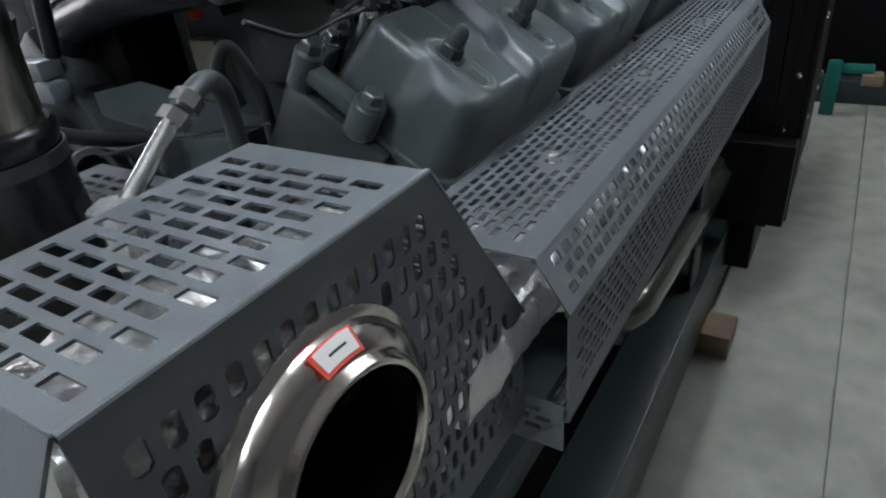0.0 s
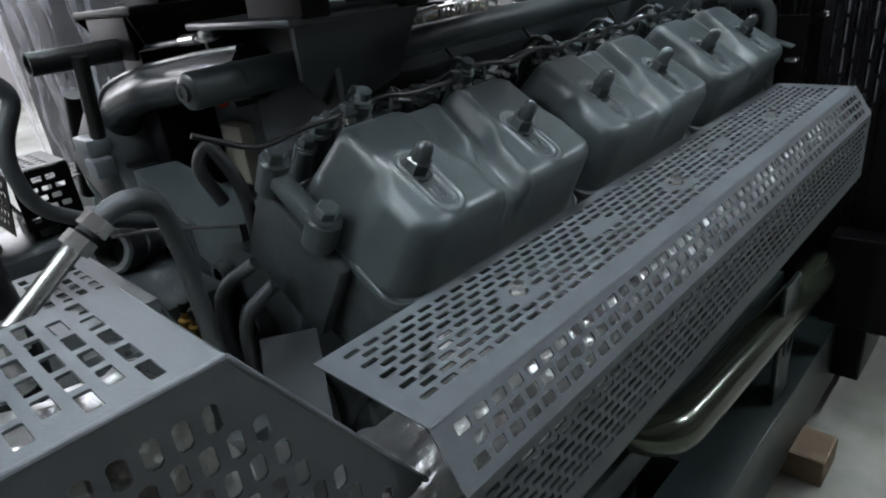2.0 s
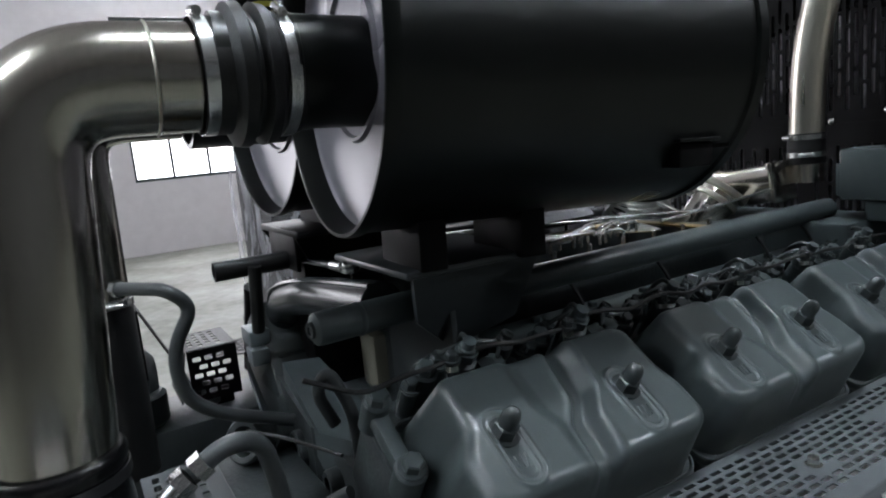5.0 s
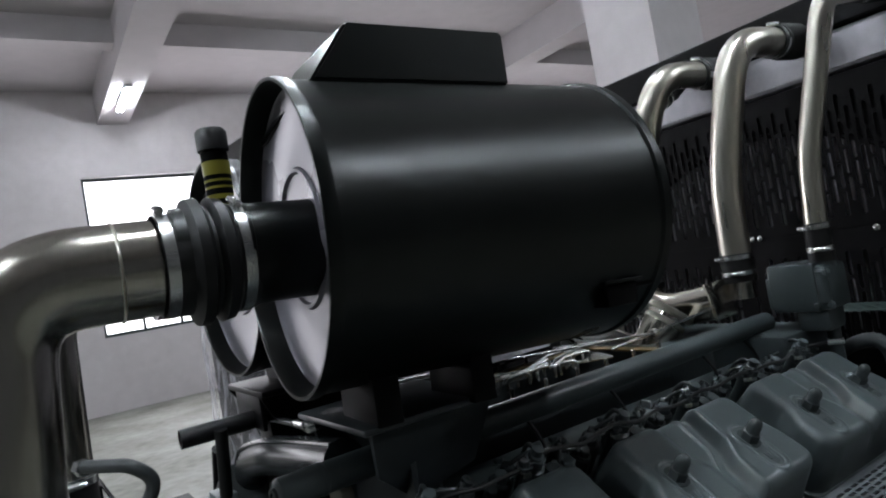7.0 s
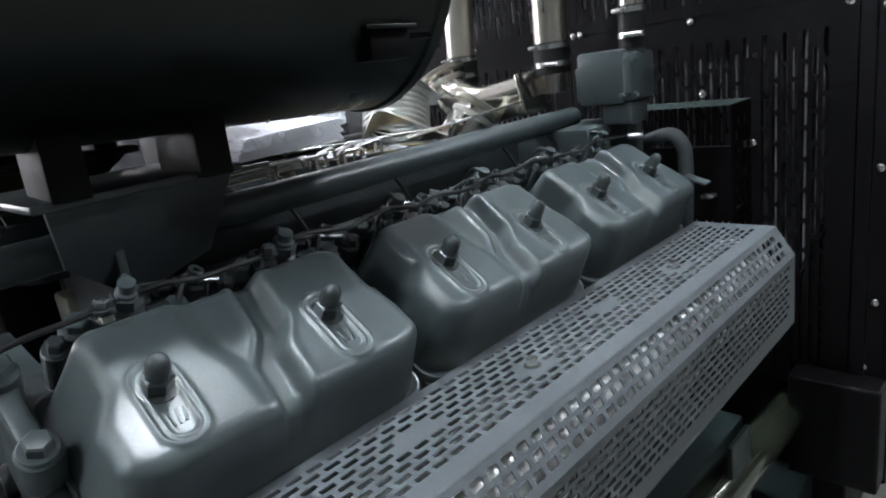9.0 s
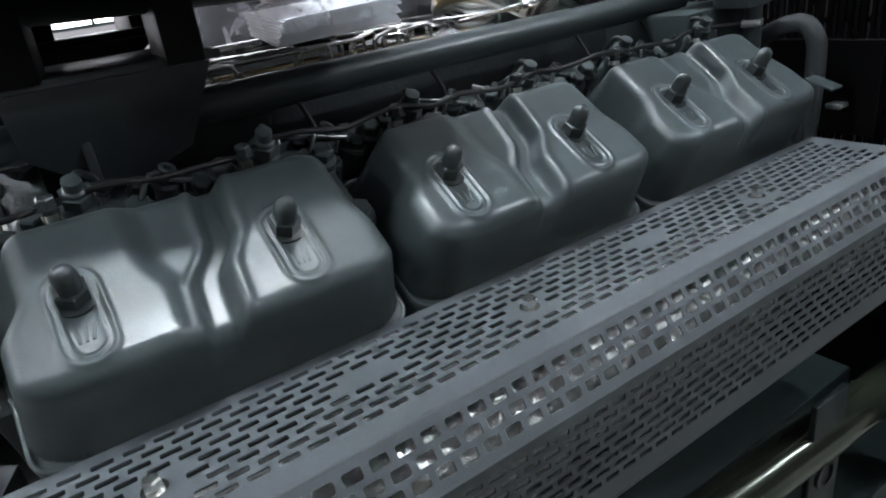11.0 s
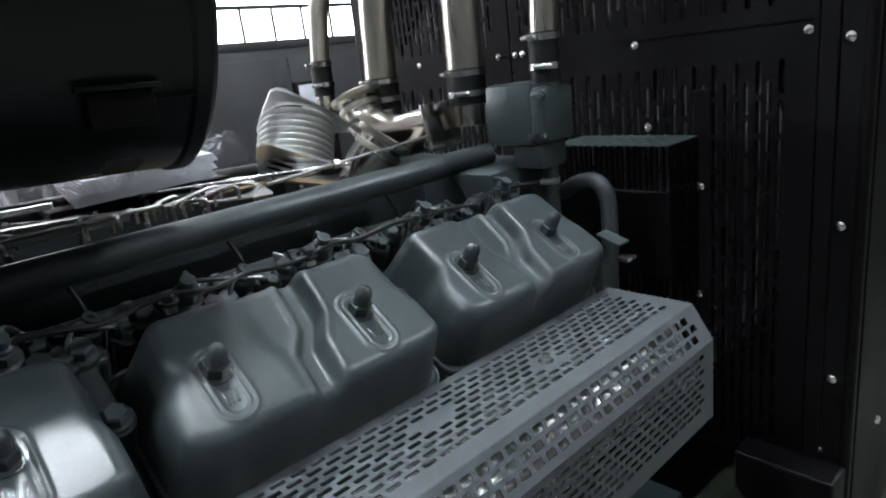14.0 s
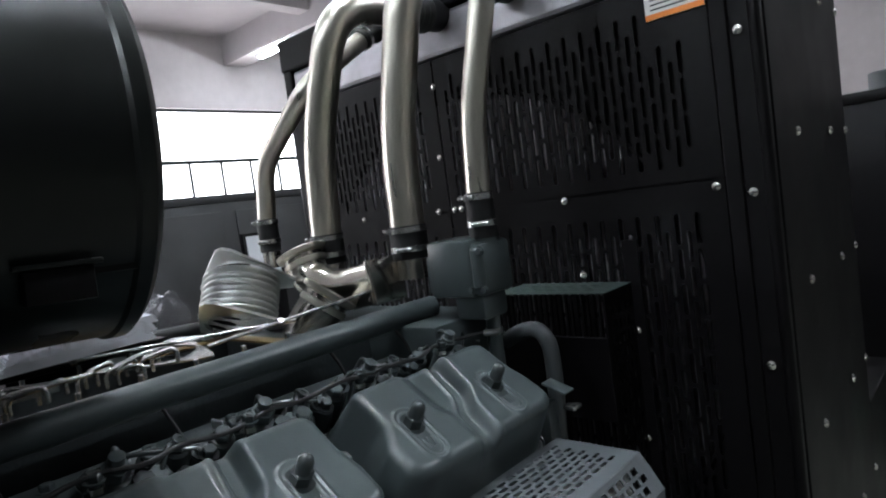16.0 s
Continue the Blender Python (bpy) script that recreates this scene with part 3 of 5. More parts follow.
bmesh.ops.create_grid(lining, x_segments=40, y_segments=36, size=0.5)
for v in lining.verts:
    y, z = v.co.x * 0.235 - 0.0, v.co.y * 0.24
    w = noise.noise(Vector((y * 30, z * 30, 5.0))) * 0.012 + noise.noise(Vector((y * 75, z * 75, 2.0))) * 0.005
    v.co = Vector((-0.014 + w, y, z - 0.02))
bmesh.ops.delete(lining, geom=[v for v in lining.verts if math.hypot(v.co.y, v.co.z) < 0.068], context="VERTS")
part("foil_lining", lining, FOIL, out, "bright crumpled foil lining behind the punched panel", angle=25)
part("turbine_housing", join(lumpy([(-0.10, 0.065, -0.03), (-0.10, 0.20, -0.12)], 0.05, 0.006, n=20, seed=9)), FOIL, out, "foil-wrapped turbine housing")

# ---- air filters ----
def build_filter():
    f = thing("air_filter", "large black cylindrical air filter canister", "air filter", "pair of air filters")
    f.matrix_world = pose(-0.252, -0.062, 1.582, -1.8, 0, -4.7)
    R, L = 0.213, 0.525
    part("barrel", lathe([(0.0, R - 0.003), (0.0, R), (0.012, R), (0.016, R - 0.002), (L - 0.03, R - 0.002), (L - 0.026, R + 0.002), (L - 0.012, R + 0.002), (L - 0.004, R - 0.006), (L, R - 0.02), (L, 0)], (0, 0, 0), (0, 1, 0), 72), GLOSS, f, angle=30)
    part("rim", lathe([(0.036, R - 0.007), (0.0, R - 0.006), (-0.003, R - 0.004), (-0.003, R), (0.006, R + 0.002), (0.014, R + 0.001)], (0, 0, 0), (0, 1, 0), 72), GLOSS, f)
    part("end_plate", lathe([(0.030, R - 0.008), (0.034, R - 0.014), (0.034, 0.098), (0.029, 0.095), (0.029, 0.091), (0.034, 0.088), (0.034, 0.0)], (0, 0, 0), (0, 1, 0), 72), PLATE, f, "satin grey end plate with a pressed ring")
    part("neck", lathe([(-0.135, 0.055), (-0.135, 0.064), (-0.055, 0.064), (-0.054, 0.0655), (-0.050, 0.0655), (-0.049, 0.064), (0.036, 0.064)], (0.03, 0, -0.015), (0, 1, 0), 40), GLOSS, f)
    latch = part("side_latch", join(box(0.140, 0.176, 0.400, 0.458, -0.156, -0.124, 0.003), box(0.130, 0.168, 0.458, 0.512, -0.134, -0.126, 0.002)), BLACK, f)
    part("latch_shelf", box(0.135, 0.184, 0.392, 0.464, -0.1235, -0.1185, 0.0015), GLOSS, latch)
    hood = bmesh.new()
    prof = [(-0.130, 0.160), (-0.115, 0.225), (-0.080, 0.266), (0.10, 0.268), (0.10, 0.188)]
    rings = [[hood.verts.new((x, y + (0.058 * max(z - 0.188, 0.0) / 0.08 + 0.08 * (x - 0.10) if y < 0.1 else 0.0), z)) for x, z in prof] for y in (0.040, 0.345)]
    for k in range(len(prof)):
        k2 = (k + 1) % len(prof)
        hood.faces.new((rings[0][k], rings[0][k2], rings[1][k2], rings[1][k]))
    hood.faces.new(rings[0])
    hood.faces.new(rings[1])
    bmesh.ops.bevel(hood, geom=list(hood.edges), offset=0.004, segments=2, affect="EDGES")
    part("intake_hood", hood, GLOSS, f, angle=25)
    for y in (0.095, 0.242):
        part("foot", box(-0.06, 0.075, y - 0.019, y + 0.019, -0.261, -0.19, 0.003), BLACK, f)
    return f


PLATE = material("satin_grey_plate", (0.19, 0.18, 0.21), 0.30, 0.2, 0.1, 8, rough_var=0.05)
filter0 = build_filter()
copy_thing(filter0, pose(-0.70, -0.03, 1.582, 0, 0, 2.0))

ind = thing("restriction_indicator", "small black indicator with a yellow window on the filter neck", "indicator", at=(-0.265, -0.124, 1.636))
part("window_tube", cyl((0, 0, 0), (0, 0, 0.075), 0.017, 20, 0.003), MATTBLACK, ind, "dark clear tube")
for z0, z1 in ((0.010, 0.016), (0.024, 0.027), (0.033, 0.036), (0.042, 0.060)):
    part("yellow_mark", lathe([(z0, 0.0172), (z0, 0.0174), (z1, 0.0174), (z1, 0.0172)], (0, 0, 0), (0, 0, 1), 20), YELLOW, ind)
part("cap", lathe([(0.075, 0), (0.075, 0.02), (0.10, 0.02), (0.104, 0.017), (0.104, 0)], (0, 0, 0), (0, 0, 1), 20), RUBBER, ind)
part("stem", cyl((0, 0, -0.02), (0, 0, 0), 0.01, 14), BLACK, ind)


def clamp(name_parent, p, axis, r, w=0.011, screw_dir=(0, 0, 1), mat=None):
    """A worm-drive hose clamp: band and screw housing."""
    ax = Vector(axis).normalized()
    p = Vector(p)
    band = part("clamp", lathe([(-w / 2, r), (-w / 2, r + 0.0018), (w / 2, r + 0.0018), (w / 2, r)], p, ax, 40), mat or ZINC, name_parent, "zinc-plated hose clamp")
    sd = Vector(screw_dir).normalized()
    side = ax.cross(sd).normalized()
    c = p + sd * (r + 0.006)
    sc = join(cyl(c - side * 0.012, c + side * 0.012, 0.0055, 12), cyl(c + side * 0.012, c + side * 0.018, 0.004, 6))
    part("screw", sc, mat or ZINC, band)


BLACKBAND = material("blackened_steel_band", (0.05, 0.05, 0.055), 0.35, 0.6, 0.3, 60)
HOSEGLOSS = material("glossy_black_rubber", (0.006, 0.006, 0.007), 0.24, 0.0, 0.4, 50, bump=0.2, bump_scale=120)
DUCTSTEEL = material("satin_stainless", (0.55, 0.525, 0.465), 0.21, 1.0, 0.25, 30, bump=0.12, bump_scale=60, stretch=(6, 6, 0.6), rough_var=0.06)
duct = thing("intake_duct", "brushed stainless intake elbow running down beside the engine", "intake pipe", at=(0, 0, 0))
part("elbow", tube([(-0.235, -0.20, 1.567), (-0.240, -0.382, 1.567), (-0.229, -0.409, 1.17)], 0.0575, 0.10, 36, wall=0.003, steps=14), DUCTSTEEL, duct, angle=30)
part("weld_bead", lathe([(-0.002, 0.0575), (0, 0.0595), (0.002, 0.0575)], (-0.237, -0.262, 1.567), (0, 1, 0), 36), STEEL, duct)
part("lower_hose", lathe([(0.0, 0.060), (0.0, 0.069), (0.04, 0.068)] + [(0.045 + 0.009 * k, 0.0665 + (0.0012 if k % 2 else 0.0)) for k in range(12)] + [(0.20, 0.065), (0.225, 0.064), (0.232, 0.066), (0.240, 0.066), (0.244, 0.063), (0.244, 0.058)], (-0.229, -0.409, 0.955), (0, 0, 1), 48), HOSEGLOSS, duct, "glossy black ribbed rubber hose")
clamp(duct, (-0.229, -0.409, 1.172), (0, 0, 1), 0.0655, 0.012, (0.4, -1, 0), BLACKBAND)
duct2 = thing("intake_duct", "dark brushed stainless intake elbow with a black hose below", "intake pipe", at=(0, 0, 0))
part("elbow", tube([(-0.70, -0.17, 1.567), (-0.70, -0.330, 1.567), (-0.70, -0.336, 1.24)], 0.044, 0.075, 30, wall=0.003, steps=10), DUCTSTEEL, duct2, angle=30)
part("lower_hose", cyl((-0.70, -0.336, 0.95), (-0.70, -0.336, 1.27), 0.047, 28, 0.004), RUBBER, duct2)
clamp(duct2, (-0.70, -0.336, 1.26), (0, 0, 1), 0.0475, 0.012, (1, 0.2, 0))
hose = thing("intake_coupling", "ribbed black rubber coupling with steel clamps", "hose", at=(0, 0, 0))
part("bellows_hose", lathe([(-0.055, 0.061), (-0.025, 0.063), (-0.018, 0.077), (-0.006, 0.078), (0.0, 0.068), (0.004, 0.068), (0.010, 0.077), (0.022, 0.075), (0.028, 0.067), (0.05, 0.066)], (-0.23, -0.165, 1.567), (0, 1, 0), 44), RUBBER, hose)
clamp(hose, (-0.23, -0.212, 1.567), (0, 1, 0), 0.061, 0.013, (0.2, 0, 1))
clamp(hose, (-0.23, -0.128, 1.567), (0, 1, 0), 0.067, 0.013, (0.5, 0, 1))

# ---- coolant rail and filter bracket ----
rail = thing("coolant_pipe", "grey-painted steel coolant pipe along the valley", "pipe", at=(0, 0, 0))
part("pipe", tube([(-0.255, 0.10, 1.256), (-0.255, 1.04, 1.260)], 0.0215, seg=28), GREY, rail)
BRACKET = material("dark_grey_bracket_paint", (0.042, 0.049, 0.053), 0.34, 0.0, 0.3, 40, bump=0.2, bump_scale=250)
brk = thing("filter_bracket", "grey folded-plate bracket carrying the air filter", "bracket", at=(0, 0, 0))
part("top_plate", box(-0.42, -0.175, -0.02, 0.205, 1.312, 1.322, 0.004), BRACKET, brk)
def plate_poly(pts, thick, mat_axis=(1, 0, 0)):
    """A flat plate from an outline of points, given a thickness along an axis."""
    bm = bmesh.new()
    d = Vector(mat_axis).normalized() * thick
    a = [bm.verts.new(p) for p in pts]
    c = [bm.verts.new(Vector(p) - d) for p in pts]
    bm.faces.new(a)
    bm.faces.new(list(reversed(c)))
    for k in range(len(pts)):
        k2 = (k + 1) % len(pts)
        bm.faces.new((a[k], c[k], c[k2], a[k2]))
    return bm


part("skirt", plate_poly([(-0.188, -0.005, 1.312), (-0.188, 0.195, 1.312), (-0.200, 0.155, 1.228), (-0.232, 0.10, 1.20), (-0.232, 0.06, 1.20), (-0.196, 0.0, 1.25)], 0.008), BRACKET, brk)
part("skirt", plate_poly([(-0.405, -0.005, 1.312), (-0.405, 0.19, 1.312), (-0.405, 0.16, 1.20), (-0.405, 0.02, 1.20)], 0.008), BRACKET, brk)
part("end_web", box(-0.40, -0.20, 0.05, 0.06, 1.10, 1.312, 0.002), BRACKET, brk)
brk2 = thing("filter_bracket", "black folded-plate bracket under the second air filter", "bracket", at=(0, 0, 0))
part("top_plate", box(-0.80, -0.56, -0.03, 0.24, 1.335, 1.347, 0.004), BLACK, brk2)
part("skirt", plate_poly([(-0.57, -0.03, 1.335), (-0.57, 0.22, 1.335), (-0.60, 0.16, 1.285), (-0.60, 0.0, 1.285)], 0.008), BLACK, brk2)
part("skirt", plate_poly([(-0.79, -0.03, 1.335), (-0.79, 0.22, 1.335), (-0.76, 0.16, 1.285), (-0.76, 0.0, 1.285)], 0.008), BLACK, brk2)
part("front_skirt", box(-0.76, -0.60, -0.025, -0.017, 1.27, 1.335, 0.002), BLACK, brk2)
part("web", box(-0.72, -0.64, 0.0, 0.20, 1.0, 1.334, 0.003), BLACK, brk2)


# ---- charge-air and coolant pipes to the radiator ----
def riser(name, label, pts, r, bend, base):
    t = thing(name, label, "pipe", "pipes up to the radiator")
    part("pipe", tube(pts, r, bend, 30, wall=0.002, steps=12), STEEL, t, angle=30)
    p = Vector(pts[0])
    part("hose", lathe([(-base, r * 0.95), (-base, r + 0.003), (0.012, r + 0.003), (0.012, r)], p, (0, 0, 1), 30), RUBBER, t)
    clamp(t, p + Vector((0, 0, 0.004)), (0, 0, 1), r + 0.003, 0.011, (-0.5, -1, 0))
    clamp(t, p + Vector((0, 0, -base * 0.62)), (0, 0, 1), r + 0.003, 0.011, (0.5, -1, 0))
    a, e = Vector(pts[-2]), Vector(pts[-1])
    d = (e - a).normalized()
    L = (e - a).length
    part("tank_coupling", lathe([(L * 0.52, r), (L * 0.52, r + 0.004), (L * 0.60, r + 0.004)] + [(L * (0.62 + 0.03 * k), r + (0.010 if k % 2 else 0.003)) for k in range(8)] + [(L * 0.88, r + 0.004), (L, r + 0.004)], a, d, 30), RUBBER, t, "black ribbed rubber coupling")
    clamp(t, a + d * L * 0.56, d, r + 0.004, 0.011, (0.3, -0.5, 1))
    part("stub", cyl(p + Vector((0, 0, -base - 0.04)), p + Vector((0, 0, -base + 0.004)), r * 0.97, 28), CHROME, t)
    return t


riser("charge_air_pipe", "wide brushed stainless charge-air pipe with a kink", [(-0.311, 1.06, 1.41), (-0.304, 1.06, 1.60), (-0.225, 1.06, 1.905), (-0.225, 1.40, 1.925)], 0.035, 0.10, 0.055)
riser("charge_air_pipe", "wide brushed stainless charge-air pipe with a kink", [(-0.575, 1.06, 1.41), (-0.555, 1.06, 1.63), (-0.44, 1.06, 1.90), (-0.44, 1.40, 1.92)], 0.035, 0.10, 0.055)
riser("coolant_riser", "slim stainless coolant pipe with a kink", [(-0.112, 1.05, 1.455), (-0.10, 1.05, 1.61), (-0.02, 1.06, 1.92), (-0.02, 1.40, 1.98)], 0.0225, 0.05, 0.07)
riser("coolant_riser", "slim stainless coolant pipe with a kink", [(-0.79, 1.05, 1.465), (-0.76, 1.05, 1.61), (-0.56, 1.06, 1.76), (-0.56, 1.40, 1.98)], 0.0225, 0.05, 0.07)

# ---- radiator ----
GUARD = material("grey_green_guard_paint", (0.06, 0.085, 0.08), 0.4, 0.0, 0.3, 30, bump=0.2, bump_scale=300)


def ring_sheet(cx, cz, r, x0, x1, z0, z1, y0, y1, n=96):
    """An upright sheet with a round opening."""
    bm = bmesh.new()
    loops = []
    for y in (y0, y1):
        inner, outer = [], []
        for k in range(n):
            a = 2 * math.pi * k / n
            c, d = math.cos(a), math.sin(a)
            s = min(((x1 if c > 0 else x0) - cx) / c if abs(c) > 1e-6 else 9.0, ((z1 if d > 0 else z0) - cz) / d if abs(d) > 1e-6 else 9.0)
            inner.append(bm.verts.new((cx + r * c, y, cz + r * d)))
            outer.append(bm.verts.new((cx + max(s, r + 0.002) * c, y, cz + max(s, r + 0.002) * d)))
        loops.append((inner, outer))
    for k in range(n):
        k2 = (k + 1) % n
        for i, o in loops:
            bm.faces.new((i[k], i[k2], o[k2], o[k]))
        for m in (0, 1):
            bm.faces.new((loops[0][m][k], loops[0][m][k2], loops[1][m][k2], loops[1][m][k]))
    return bm


def build_radiator():
    r = thing("radiator", "tall black radiator with slotted guard panels and domed screws", "radiator", at=(-0.33, 1.5, 0.2))
    inv = Matrix.Translation((0.33, -1.5, -0.2))

    def put(name, bm, mat=BLACK, label="", smooth=False):
        bm.transform(inv)
        return part(name, bm, mat, r, label, smooth)

    y = 1.384
    put("core", box(-1.06, 0.2, 1.47, 1.55, 0.3, 1.82), MATTBLACK, "dark radiator core")
    put("fin_pack", join(*[box(-1.05 + 0.012 * k, -1.0455 + 0.012 * k, 1.405, 1.469, 0.35, 1.81) for k in range(104)]), FIN, "dusty aluminium fins")["kind"] = "stuff"
    put("shroud", ring_sheet(-0.42, 1.12, 0.588, -1.055, 0.204, 0.36, 1.812, 1.397, 1.401), MATTBLACK, "black fan shroud with a round opening")
    put("shroud_ring", lathe([(0.0, 0.590), (-0.008, 0.594), (-0.008, 0.600), (0.0, 0.602)], (-0.42, 1.397, 1.12), (0, 1, 0), 64), BLACK, smooth=True)
    put("front_post", box(0.208, 0.282, 1.384, 1.44, 0.33, 2.02, 0.004))
    put("side_panel", box(0.262, 0.284, 1.442, 1.76, 0.33, 2.03, 0.004))
    put("side_panel", box(0.262, 0.280, 1.762, 2.15, 0.33, 2.03, 0.004))
    put("side_panel", box(-1.10, -1.06, 1.392, 1.95, 0.12, 2.0, 0.006))
    put("corner_bead", cyl((0.279, 1.391, 0.33), (0.279, 1.391, 2.02), 0.011, 16))
    put("top_tank", box(-1.06, 0.205, 1.398, 1.88, 1.825, 1.93, 0.012), FIN, "bare aluminium top tank")
    put("top_frame", box(-1.10, 0.207, 1.385, 2.1, 1.932, 2.03, 0.006))
    # black box added to cover the bright floor behind the side panels
    put("rear_dark_box", box(-1.0, 0.262, 2.152, 2.75, 0.12, 0.72, 0.006))
    put("base_foot", box(0.10, 0.285, 1.31, 1.40, 0.34, 0.60, 0.006))
    put("base_sill", box(-1.10, 0.207, 1.40, 2.1, 0.12, 0.34, 0.006))
    # guard panels
    for x0, x1, z0, z1 in ((-0.465, 0.205, 1.435, 1.815), (-1.06, -0.47, 1.435, 1.815), (-0.465, 0.205, 0.55, 1.43), (-1.06, -0.47, 0.55, 1.43)):
        w, h = x1 - x0, z1 - z0
        rows = brick_rows(0.028, h - 0.03, 0.028, w - 0.026, 0.0700, 0.0200, 0.0610, 0.0105, (lambda a, c: x0 + c > 0.088 and z0 + a > 1.70) if z1 > 1.5 else None)
        put("guard_panel", punched((x0, y, z0), (0, 0, 1), (1, 0, 0), h, w, rows, 0.003, 0.36))
    put("post", box(0.208, 0.238, 1.376, 1.392, 0.3, 1.87, 0.003))
    put("rail", box(-1.06, 0.205, 1.386, 1.40, 1.39, 1.44, 0.002))
    for x, z in ((0.19, 1.418), (-0.134, 1.425), (-0.506, 1.436), (-0.48, 1.573), (-0.468, 1.75), (0.004, 1.14), (-0.001, 0.908), (-0.109, 1.258), (-0.43, 1.436), (-0.452, 1.436), (-0.8, 1.44)):
        put("screw", domed((x, y - 0.003 if z not in (1.14, 0.908) else 1.376, z), (0, -1, 0), 0.0088, 0.006), BRIGHT, smooth=True)
    for x, z in ((0.252, 1.40), (0.252, 1.08), (0.252, 0.78), (0.252, 1.69), (0.235, 0.62)):
        put("screw", domed((x, 1.384, z), (0, -1, 0), 0.0095, 0.0065), BRIGHT, smooth=True)
    for yy in (1.60, 1.92, 2.11):
        for k in range(6):
            put("screw", domed((0.284, yy, 1.807 - 0.303 * k), (1, 0, 0), 0.0105, 0.007), BRIGHT, smooth=True)
    put("side_joint", box(0.283, 0.2835, 1.45, 1.58, 1.345, 1.349))
    # fan guard box in front of the lower panel
    put("fan_guard_top", punched((-0.27, 1.255, 1.242), (1, 0, 0), (0, 1, 0), 0.27, 0.128, brick_rows(0.03, 0.24, 0.03, 0.11, 0.03, 0.018, 0.022, 0.008)), GUARD)
    for k in range(22):
        put("fan_guard_bar", box(-0.262 + 0.0122 * k, -0.257 + 0.0122 * k, 1.256, 1.262, 0.62, 1.238))
    put("fan_guard_side", punched((0.0, 1.256, 0.62), (0, 1, 0), (0, 0, 1), 0.126, 0.62, brick_rows(0.02, 0.11, 0.03, 0.6, 0.02, 0.03, 0.010, 0.022)))
    put("fan_guard_band", box(-0.265, 0.003, 1.246, 1.254, 0.985, 1.155, 0.002))
    put("side_strip", box(-0.012, 0.022, 1.376, 1.383, 0.60, 1.33, 0.001))
    # warning sticker
    put("sticker", box(0.092, 0.203, 1.3788, 1.3808, 1.748, 1.86), LABEL, "white and orange warning sticker")
    put("sticker_band", box(0.092, 0.203, 1.3782, 1.3786, 1.748, 1.759), ORANGE)
    for k in range(4):
        put("sticker_line", box(0.103, 0.190 - 0.012 * (k % 2), 1.3782, 1.3786, 1.765 + 0.009 * k, 1.768 + 0.009 * k), DARKINK)


build_radiator()

hs = thing("thermostat_housing", "grey-painted cast thermostat housing", "housing", at=(0, 0, 0))
part("casting", join(box(-0.212, -0.110, 1.0, 1.09, 1.283, 1.388, 0.008), box(-0.220, -0.206, 1.005, 1.085, 1.292, 1.36, 0.004)), GREY, hs)
part("outlet_block", join(box(-0.124, -0.088, 1.004, 1.094, 1.286, 1.380, 0.010), box(-0.170, -0.10, 1.012, 1.084, 1.24, 1.290, 0.010), cyl((-0.112, 1.05, 1.366), (-0.112, 1.05, 1.40), 0.024, 24), cyl((-0.100, 1.008, 1.30), (-0.100, 1.008, 1.372), 0.012, 18, 0.004)), GREY, hs)
for x, z in ((-0.086, 1.298), (-0.086, 1.366), (-0.114, 1.298)):
    part("bolt", hexbolt((x, 1.003, z), (0, -1, 0), 0.006, 0.006), GREY, hs, angle=30)
part("lower_pipe", cyl((-0.116, 1.05, 1.13), (-0.116, 1.05, 1.245), 0.0135, 20), GREY, hs)
clamp(hs, (-0.116, 1.05, 1.215), (0, 0, 1), 0.0138, 0.010, (0.3, -1, 0), DULLZINC)

# ---- base frame, lower pipe, timber ----
base = thing("skid_base", "dark green welded steel base frame", "base frame", at=(AXIS, 0.4, 0.06))
for x in (-0.52, 0.52):
    part("long_beam", box(x - 0.06, x + 0.06, -1.2, 1.7, 0.0, 0.24, 0.004), FRAMEPAINT, base)
for y in (-0.8, 0.3, 1.2):
    part("cross_beam", box(-0.46, 0.46, y - 0.05, y + 0.05, 0.02, 0.22, 0.004), FRAMEPAINT, base)
low = thing("lower_water_pipe", "dark green glossy water pipe with a bend", "pipe", at=(0, 0, 0))
part("pipe", tube([(-0.1, 0.40, 0.56), (0.085, 0.395, 0.56), (0.088, 1.375, 0.475)], 0.042, 0.09, 28, steps=10), GREENPIPE, low)
tim = single("timber_block", box(-0.10, 0.22, 1.05, 1.18, 0.0, 0.08, 0.004), WOOD, "rough wooden block under the base frame", "timber block")


# ---- writing on the exhaust outlet ----
def ring_patch(a0, a1, x0, x1, r0, r1, n=8):
    """A small curved sticker on the outlet's sloping collar."""
    bm = bmesh.new()
    rows = []
    for k in range(n + 1):
        a = radians(a0 + (a1 - a0) * k / n)
        rows.append([bm.verts.new((x, -r * math.sin(a), r * math.cos(a))) for x, r in ((x0, r0), (x1, r1))])
    for p, q in zip(rows, rows[1:]):
        bm.faces.new((p[0], p[1], q[1], q[0]))
    return bm


st = tagged(part("inspection_sticker", ring_patch(-15, 9, 0.0125, 0.0235, 0.0800, 0.0690), REDINK, None), "white inspection sticker with a red border on the outlet", "sticker")
st.location = (0.153, -0.445, 1.064)
part("white_field", ring_patch(-13, 7, 0.0140, 0.0222, 0.0796, 0.0708), LABEL, st)
part("scribble", ring_patch(-8, 2, 0.0182, 0.0190, 0.0760, 0.0748, 4), DARKINK, st)


